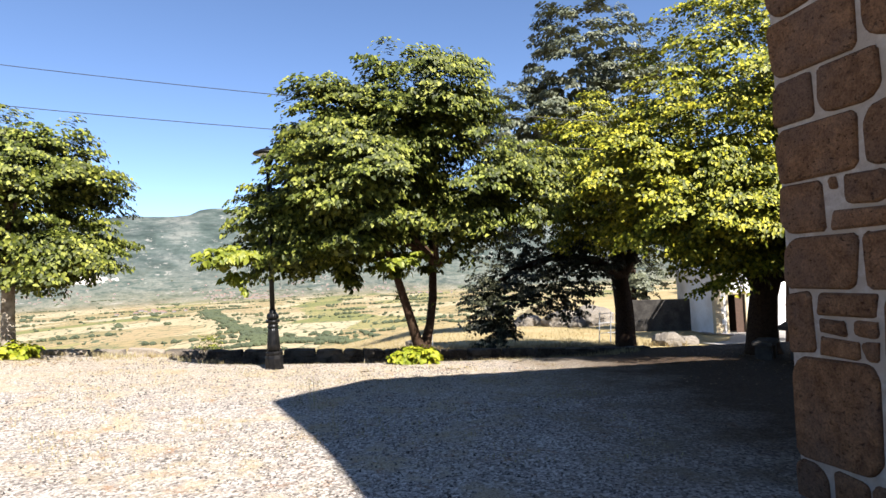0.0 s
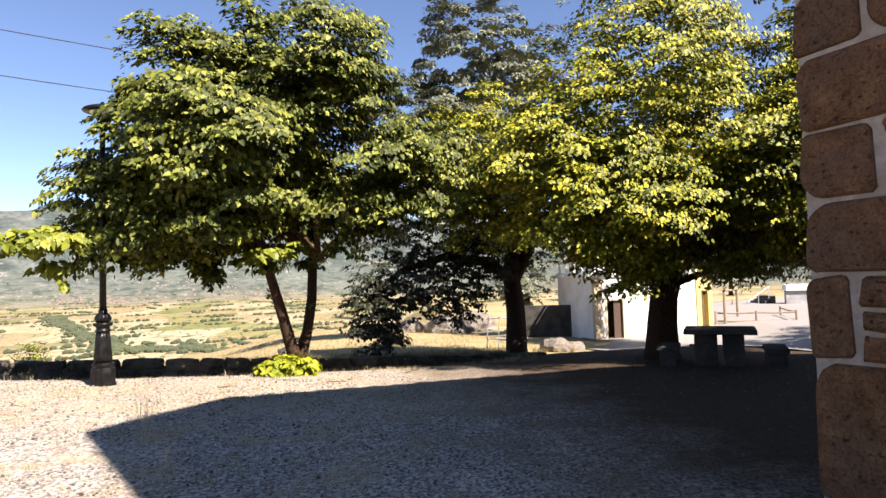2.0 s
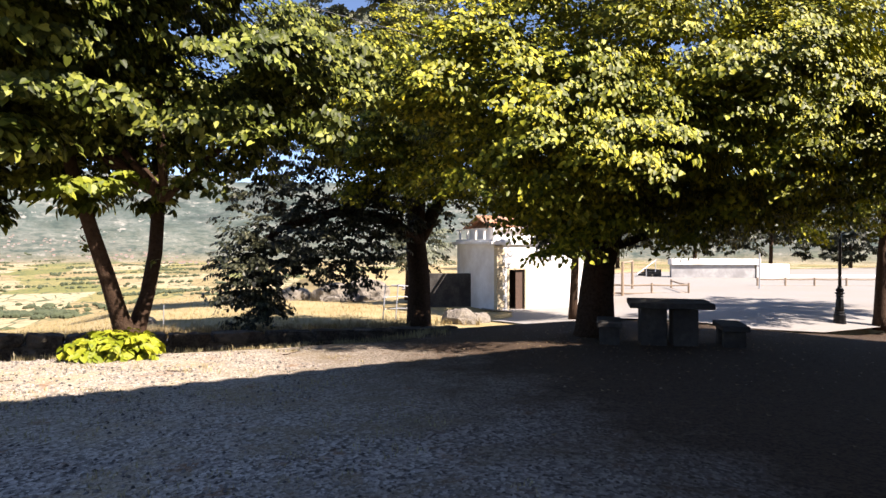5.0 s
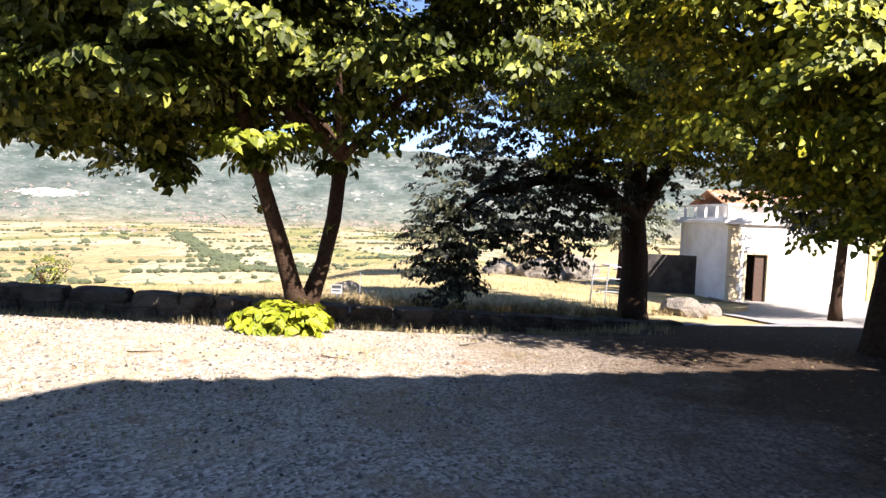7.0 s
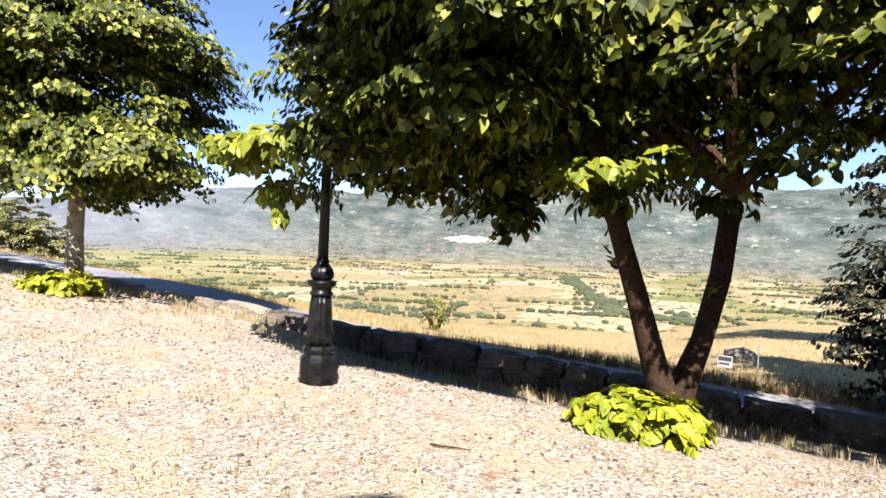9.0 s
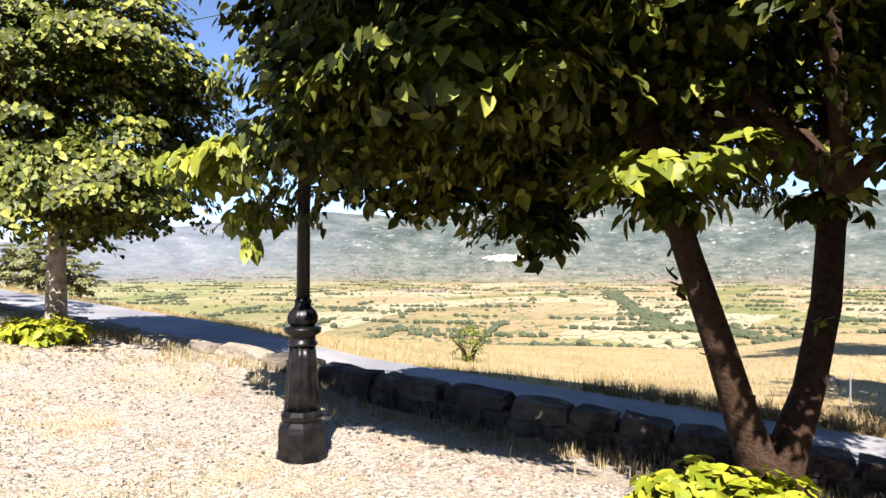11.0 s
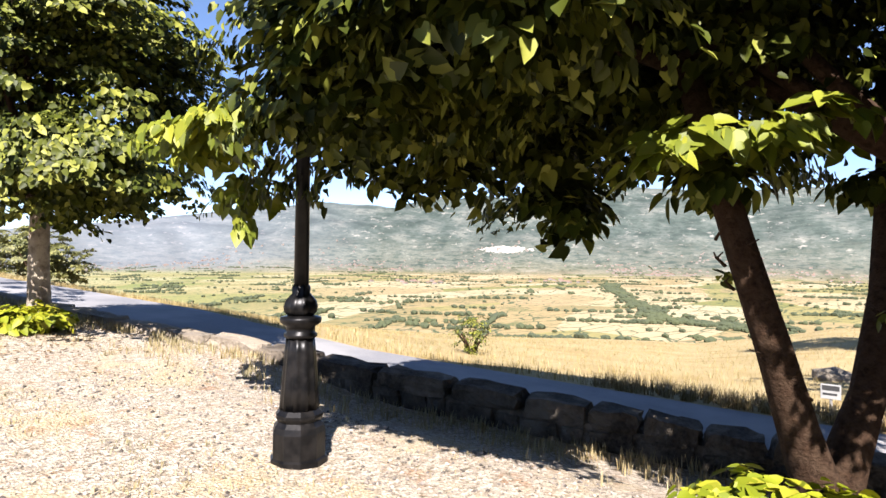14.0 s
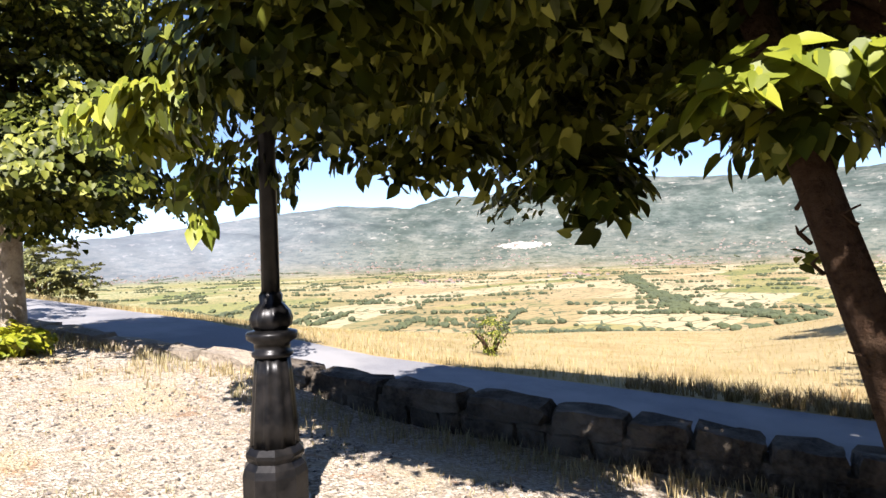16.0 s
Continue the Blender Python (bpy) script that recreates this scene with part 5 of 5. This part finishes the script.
def build_frame():
    t = thing("plant_frame", pose(6.2, 24.3, land_z(6.2, 24.3)), "thin metal plant frame standing in the dry field", "frame")
    for x in (0.0, 0.45, 0.9):
        part("post", tube(bmesh.new(), [(x, 0, -0.2), (x + 0.05, 0, 0.6), (x + 0.1, 0, 1.2)], [0.02, 0.02, 0.018], 6), M_STEEL, t)
    for z in (0.35, 0.75, 1.12):
        part("rail", tube(bmesh.new(), [(0.02, 0, z), (0.5, 0.02, z + 0.02), (1.0, 0, z)], [0.015, 0.015, 0.015], 6), M_STEEL, t)


build_frame()
stake = thing("stake", pose(-0.32, 20.5, -1.0), "thin upright metal stake in dry grass", "stake")
part("rod", tube(bmesh.new(), [(0, 0, -0.3), (0, 0, 0.5), (0.01, 0, 0.9)], [0.012, 0.012, 0.01], 6), M_STEEL, stake)


def build_rock(x, y, s, seed, label):
    rng = random.Random(seed)
    bm = bmesh.new()
    bmesh.ops.create_icosphere(bm, subdivisions=3, radius=1)
    for v in bm.verts:
        n = noise.fractal(v.co * 1.3 + Vector((seed * 3.1, 0, 0)), 1.0, 2.0, 4)
        v.co = Vector((v.co.x * s * 1.3, v.co.y * s, v.co.z * s * 0.65)) * (1 + 0.25 * n)
    ob = part("rock", bm, M_ROCK)
    ob.matrix_world = pose(x, y, land_z(x, y) + s * 0.25, 0, 0, rng.uniform(0, 90))
    tagged(ob, label, "rock", "rocks")


def build_twig(x, y, yaw, length, seed):
    rng = random.Random(seed)
    pts, a = [], radians(yaw)
    for i in range(7):
        pts.append((x, y, terrace_z(x, y) + 0.02))
        x, y = x + math.cos(a) * length / 6, y + math.sin(a) * length / 6
        a += rng.uniform(-0.35, 0.35)
    ob = part("twig", tube(bmesh.new(), pts, [0.008, 0.008, 0.007, 0.006, 0.005, 0.004, 0.003], 6), M_BARK)
    tagged(ob, "thin dry twig lying on the gravel", "twig", "twigs")


for i, (tx, ty, tw, tl) in enumerate(((-1.5, 11.9, 10, 0.3), (0.2, 12.2, -20, 0.3), (1.6, 13.2, 30, 0.4))):
    build_twig(tx, ty, tw, tl, i)

build_rock(-1.2, 25.2, 0.3, 1, "pale boulder lying in the dry grass")
build_rock(8.4, 22.9, 0.55, 2, "pale boulder in dappled shade near the house")
build_rock(9.3, 23.4, 0.4, 3, "pale boulder in dappled shade near the house")
build_rock(7.9, 40.0, 1.2, 4, "rock outcrop on the crest of the dry field")
build_rock(5.6, 41.0, 0.9, 5, "rock outcrop on the crest of the dry field")
build_rock(10.0, 41.0, 1.4, 6, "rock outcrop on the crest of the dry field")


def build_wires():
    for z0, fall in ((8.29, 0.151), (7.12, 0.129)):
        pts = []
        for i in range(41):
            x = -37 + i * 1.7
            sag = 0.0015 * (x + 12) * (0 - x)
            pts.append((x, 17.0, z0 - fall * (x + 12.0) - sag))
        ob = part("power_line", tube(bmesh.new(), pts, [0.011] * 41, 5), M_INK)
        tagged(ob, "black overhead power cable against the sky", "cable", "overhead cables")


build_wires()


def build_shrub(x, y, lobes, n, size, mat, seed, label):
    z = land_z(x, y)
    t = thing("shrub", pose(x, y, z), label, "shrub")
    for i in range(4):
        a = i * 1.6
        limb("stem", [(x, y, z - 0.1), (x + 0.2 * math.cos(a), y + 0.2 * math.sin(a), z + lobes[0][2] * 0.5), (x + 0.5 * math.cos(a), y + 0.5 * math.sin(a), z + lobes[0][2])], [0.05, 0.035, 0.015], M_BARK, t, i, 6)
    leaf_cloud("foliage", [(x + l[0], y + l[1], z + l[2], *l[3:]) for l in lobes], n, size, mat, t, seed, clump=0.22, oak=True)


build_shrub(-26.5, 18.6, [(0, 0, 1.1, 1.5, 1.4, 1.0, 2), (1.3, 0.6, 0.7, 1.0, 1.0, 0.7, 1), (-1.6, 0, 1.2, 1.4, 1.3, 0.9, 1)], 16000, 0.12, M_LEAF_OLIVE, 61, "olive-green roadside shrub in the sun")
build_shrub(-8.6, 22.3, [(0, 0, 0.55, 0.35, 0.35, 0.6, 1)], 700, 0.08, M_LEAF, 62, "slender green sapling in dry grass")
# third and fifth lobes are mostly out of view, added to shade terrace and lane
build_shrub(-14.6, 11.6, [(0, 0.3, 2.2, 1.7, 1.3, 1.5, 2), (-1.2, 1.0, 1.0, 1.5, 0.9, 1.0, 1), (2.1, -0.9, 2.7, 1.7, 1.5, 1.0, 1.6), (0.9, 0.9, 1.6, 0.9, 0.7, 0.7, 0.7), (-1.0, -0.2, 4.8, 2.4, 2.2, 1.8, 2.4)], 26000, 0.12, M_LEAF_OAK, 63, "dark evergreen tree in deep shade beside the lane")


# ---- grass, litter, far hedges and villages: too many to count ----
def blades(name, spots, size, material, label, seed, per=5, lean=0.45, category="grass", width=1.0):
    rng = np.random.default_rng(seed)
    pts = np.repeat(np.array(spots, float), per, axis=0)
    n = len(pts)
    pts[:, :2] += rng.normal(size=(n, 2)) * 0.035
    h = size * rng.uniform(0.5, 1.3, n)
    a = rng.uniform(0, 2 * np.pi, n)
    dirn = np.stack([np.cos(a), np.sin(a), np.zeros(n)], 1)
    out = np.stack([-np.sin(a), np.cos(a), np.zeros(n)], 1) * (h * rng.uniform(0.1, lean, n))[:, None]
    w = (0.004 + 0.011 * h) * width
    up = np.array([0, 0, 1.0])
    co = np.empty((n, 5, 3))
    co[:, 0] = pts - dirn * w[:, None]
    co[:, 1] = pts + dirn * w[:, None]
    mid = pts + up * (h * 0.55)[:, None] + out * 0.35
    co[:, 2] = mid + dirn * (w * 0.7)[:, None]
    co[:, 3] = mid - dirn * (w * 0.7)[:, None]
    co[:, 4] = pts + up * h[:, None] + out
    base = np.arange(n) * 5
    faces = [(b, b + 1, b + 2, b + 3) for b in base.tolist()] + [(b + 3, b + 2, b + 4) for b in base.tolist()]
    me = bpy.data.meshes.new(name)
    me.from_pydata(co.reshape(-1, 3).tolist(), [], faces)
    me.materials.append(material)
    return tagged(new(name, me), label, category, kind="stuff")


def scatter_grass():
    rng = random.Random(9)
    spots = []
    # along the foot of the wall
    for i in range(1500):
        x = rng.uniform(-14, 5.2)
        y = lerp_table(WALL_Y, x) - abs(rng.gauss(0.0, 0.45)) - 0.02
        if noise.noise((x * 1.3, y * 1.3, 7)) > -0.25:
            spots.append((x, y, terrace_z(x, y)))
    blades("wall_grass", spots, 0.11, M_STRAW, "dry straw-coloured grass along the wall foot", 3)
    spots = []
    for i in range(7000):
        x, y = rng.uniform(-13, 2.5), rng.uniform(6, 15.5)
        if y < lerp_table(WALL_Y, x) - 0.2 and noise.noise((x * 0.9, y * 0.9, 2)) > 0.02:
            spots.append((x, y, terrace_z(x, y)))
    blades("short_grass", spots, 0.04, M_STRAW, "short dry grass in patches over the gravel", 4, 4, 0.9)
    spots, tall = [], []
    for i in range(22000):
        x = rng.uniform(-45, 9)
        y = lerp_table(ROAD_FAR, x) + 0.15 + 48 * rng.random() ** 1.9
        if x > 6 and y < 22:
            continue
        near = y - lerp_table(ROAD_FAR, x) < 1.6 and x > -4.0
        (tall if near else spots).append((x, y, land_z(x, y) - 0.02))
    blades("field_grass", spots, 0.15, M_FIELDGRASS, "tall dry golden grass on the slope below the lane", 5, 3, 0.5)
    blades("verge_grass", tall, 0.22, M_VERGE, "rank dry grass on the verge of the lane", 7, 12, 0.9)
    spots = [(-1.8 + rng.gauss(0, 0.1), 8.9 + rng.gauss(0, 0.12), 0.02) for i in range(5)] + [(-1.7 + 0.11 * i + rng.gauss(0, 0.04), 8.55 - 0.24 * i + rng.gauss(0, 0.08), 0.02) for i in range(7)]
    blades("weeds", spots, 0.36, M_WEED, "thin dry weed stalks on the gravel", 6, 3, 0.6, width=0.4)


def pebble_material():
    """Granite chips, each with its own grey or tan."""
    m, nt, out = nodes_of("granite_chips")
    geo = nt.nodes.new("ShaderNodeNewGeometry")
    col = ramp(nt, geo.outputs["Random Per Island"], [(0.0, (0.045, 0.038, 0.032)), (0.35, (0.17, 0.15, 0.13)), (0.7, (0.28, 0.24, 0.2)), (1.0, (0.46, 0.41, 0.35))])
    fine = noise_node(nt, 90, 4, 0.7)
    col = blend(nt, 1.0, col, ramp(nt, fine, [(0.3, (0.7, 0.7, 0.7)), (0.7, (1.1, 1.1, 1.1))]), "MULTIPLY")
    finish(nt, out, col, 0.9, 0, fine, 0.6, 0.005, 0.25)
    return m


def scatter_gravel():
    rng = random.Random(17)
    shape = [Vector(v) for v in ((1, 0, 0), (-1, 0, 0), (0, 1, 0), (0, -1, 0), (0, 0, 0.7), (0, 0, -0.7))]
    tri = ((0, 2, 4), (2, 1, 4), (1, 3, 4), (3, 0, 4), (2, 0, 5), (1, 2, 5), (3, 1, 5), (0, 3, 5))
    verts, faces = [], []
    for i in range(34000):
        x, y = rng.uniform(-6.5, 5.5), 3.5 + 10.5 * rng.random() ** 0.9
        if x + 1.6 * noise.noise((x * 0.7, y * 0.7, 3)) > 1.3 + 0.6 * rng.random() or y > lerp_table(WALL_Y, x) - 0.3 or noise.noise((x * 0.8, y * 0.8, 11)) < -0.28:
            continue
        r = 0.006 + 0.016 * rng.random() ** 2.2
        z = terrace_z(x, y) + 0.012 * noise.noise((x * 2.1, y * 2.1, 0)) + 0.025 * noise.noise((x * 0.5, y * 0.5, 4)) + r * 0.25
        a, flat = rng.uniform(0, 6.28), rng.uniform(0.6, 1.0)
        ca, sa = math.cos(a), math.sin(a)
        k = len(verts)
        for v in shape:
            q = r * rng.uniform(0.75, 1.25)
            verts.append((x + (v.x * ca - v.y * sa * flat) * q, y + (v.x * sa + v.y * ca * flat) * q, z + v.z * q))
        faces += [(p + k, q + k, t + k) for p, q, t in tri]
    me = bpy.data.meshes.new("gravel")
    me.from_pydata(verts, [], faces)
    me.materials.append(pebble_material())
    tagged(new("gravel", me), "loose grey and tan granite chips on the terrace", "gravel", kind="stuff")


def scatter_litter():
    rng = np.random.default_rng(8)
    n = 1900
    x = np.concatenate([rng.normal(7.0, 2.8, n - 700), rng.normal(-9, 1.6, 700)])
    y = np.concatenate([rng.normal(12.5, 2.6, n - 700), rng.normal(12.6, 0.8, 700)])
    verts, faces = [], []
    for i in range(n):
        px, py = float(x[i]), float(y[i])
        if py > lerp_table(WALL_Y, px) - 0.1 or (px > 2.6 and py < 6.2) or -6 < px < 3:
            continue
        z = terrace_z(px, py) + 0.012
        a = float(rng.uniform(0, 6.28))
        s = float(rng.uniform(0.015, 0.034))
        c, q = math.cos(a) * s, math.sin(a) * s
        b = len(verts)
        verts += [(px - c, py - q, z + 0.01), (px + q * 0.6, py - c * 0.6, z), (px + c, py + q, z + 0.016), (px - q * 0.6, py + c * 0.6, z + 0.004)]
        faces.append((b, b + 1, b + 2, b + 3))
    me = bpy.data.meshes.new("leaf_litter")
    me.from_pydata(verts, [], faces)
    me.materials.append(M_LITTER)
    tagged(new("leaf_litter", me), "fallen dry leaves scattered over the ground", "leaves", kind="stuff")


def scatter_hedges():
    """Hedgerows, copses and single trees on the plain and the lower hills."""
    rng = random.Random(21)
    spots = []
    for i in range(420):
        r = 340 + 2300 * rng.random() ** 1.3
        a = radians(rng.uniform(-28, 88))
        cx, cy = -r * math.sin(a), 10 + r * math.cos(a)
        d = rng.choice((0.5, 0.5, 2.07)) + rng.uniform(-0.15, 0.15)
        ln = rng.uniform(20, 120)
        for k in range(int(ln / 5)):
            s = k * 5 - ln / 2
            spots.append((cx + math.cos(d) * s + rng.gauss(0, 2), cy + math.sin(d) * s + rng.gauss(0, 2), rng.uniform(1.3, 3.4)))
    for i in range(900):
        r = 330 + 2500 * rng.random() ** 1.2
        a = radians(rng.uniform(-28, 88))
        spots.append((-r * math.sin(a), 10 + r * math.cos(a), rng.uniform(1.0, 3.0)))
    # the wooded stream winding across the plain
    for i in range(800):
        f = rng.random()
        bx = lerp_table([(0, -520), (0.2, -418), (0.5, -250), (0.7, -172), (0.85, -91), (1, 20)], f)
        by = lerp_table([(0, 1300), (0.2, 1062), (0.5, 720), (0.7, 563), (0.85, 509), (1, 440)], f) + 12 * math.sin(f * 25)
        spots.append((bx + rng.gauss(0, 8), by + rng.gauss(0, 8), rng.uniform(1.5, 3.4)))
    for i in range(600):
        a = radians(rng.uniform(-12, 62))
        r = 130 + 210 * rng.random() ** 0.8
        if noise.noise((r * 0.02, a * 6, 3)) > -0.12:
            spots.append((-r * math.sin(a), 10 + r * math.cos(a), rng.uniform(0.35, 1.1)))
    bm = bmesh.new()
    bmesh.ops.create_icosphere(bm, subdivisions=1, radius=1)
    base = [v.co.copy() for v in bm.verts]
    tri = [[v.index for v in f.verts] for f in bm.faces]
    bm.free()
    verts, faces = [], []
    for x, y, s in spots:
        z = land_z(x, y)
        k = len(verts)
        ph = rng.uniform(0, 50)
        for v in base:
            n = 1 + 0.45 * noise.noise(v * 2.2 + Vector((ph, 0, 0)))
            verts.append((x + v.x * s * 1.25 * n, y + v.y * s * 1.25 * n, z + s * 0.55 + v.z * s * 0.8 * n))
        faces += [(a + k, b + k, c + k) for a, b, c in tri]
    me = bpy.data.meshes.new("far_hedges")
    me.from_pydata(verts, [], faces)
    me.materials.append(M_HEDGE)
    tagged(new("far_hedges", me), "hedgerows, copses and lone trees across the valley", "trees", kind="stuff")


def scatter_villages():
    rng = random.Random(33)
    centres = [(6, 2500, 150, 40), (18, 2450, 200, 70), (21, 2600, 120, 40), (32, 2700, 220, 60), (45, 2600, 260, 80), (58, 2700, 300, 80), (12, 2900, 200, 40), (70, 2500, 300, 60), (26, 1500, 80, 14), (40, 1300, 80, 12), (2, 1900, 100, 20)]
    wv, wf, rv, rf = [], [], [], []
    for b, r, spread, count in centres:
        for i in range(count):
            a = radians(b)
            x, y = -r * math.sin(a) + rng.gauss(0, spread * 0.6), 10 + r * math.cos(a) + rng.gauss(0, spread * 0.5)
            z = land_z(x, y) - 2
            w, d, h = rng.uniform(2.5, 5), rng.uniform(2.5, 4.5), rng.uniform(4, 6)
            k = len(wv)
            wv += [(x - w, y - d, z), (x + w, y - d, z), (x + w, y + d, z), (x - w, y + d, z), (x - w, y - d, z + h), (x + w, y - d, z + h), (x + w, y + d, z + h), (x - w, y + d, z + h)]
            wf += [(k, k + 1, k + 5, k + 4), (k + 1, k + 2, k + 6, k + 5), (k + 2, k + 3, k + 7, k + 6), (k + 3, k, k + 4, k + 7)]
            k = len(rv)
            rv += [(x - w - 0.5, y - d - 0.5, z + h), (x + w + 0.5, y - d - 0.5, z + h), (x + w + 0.5, y + d + 0.5, z + h), (x - w - 0.5, y + d + 0.5, z + h), (x - w, y, z + h + 2), (x + w, y, z + h + 2)]
            rf += [(k, k + 1, k + 5, k + 4), (k + 2, k + 3, k + 4, k + 5), (k + 3, k, k + 4), (k + 1, k + 2, k + 5)]
    for name, v, f, mat, label in (("far_village_walls", wv, wf, M_YARD, "pale house walls of distant villages"), ("far_village_roofs", rv, rf, M_FAR_ROOF, "clay roofs of distant villages")):
        me = bpy.data.meshes.new(name)
        me.from_pydata(v, [], f)
        me.materials.append(mat)
        tagged(new(name, me), label, "village", kind="stuff")


M_FAR_ROOF = simple("far_roof", (0.16, 0.1, 0.075), (0.25, 0.17, 0.13), 0.2, 0.95, 0, 0.1)
M_LITTER = leaf_material("fallen_leaf", (0.05, 0.028, 0.013), (0.1, 0.062, 0.03), (0.2, 0.14, 0.075), 0.05)
M_HEDGE = simple("far_foliage", (0.03, 0.04, 0.022), (0.075, 0.085, 0.045), 0.9, 1.0, 0, 0.3, 0.5, (0.065, 0.075, 0.035), 0.02)
scatter_grass()
scatter_gravel()
scatter_litter()
scatter_hedges()
scatter_villages()
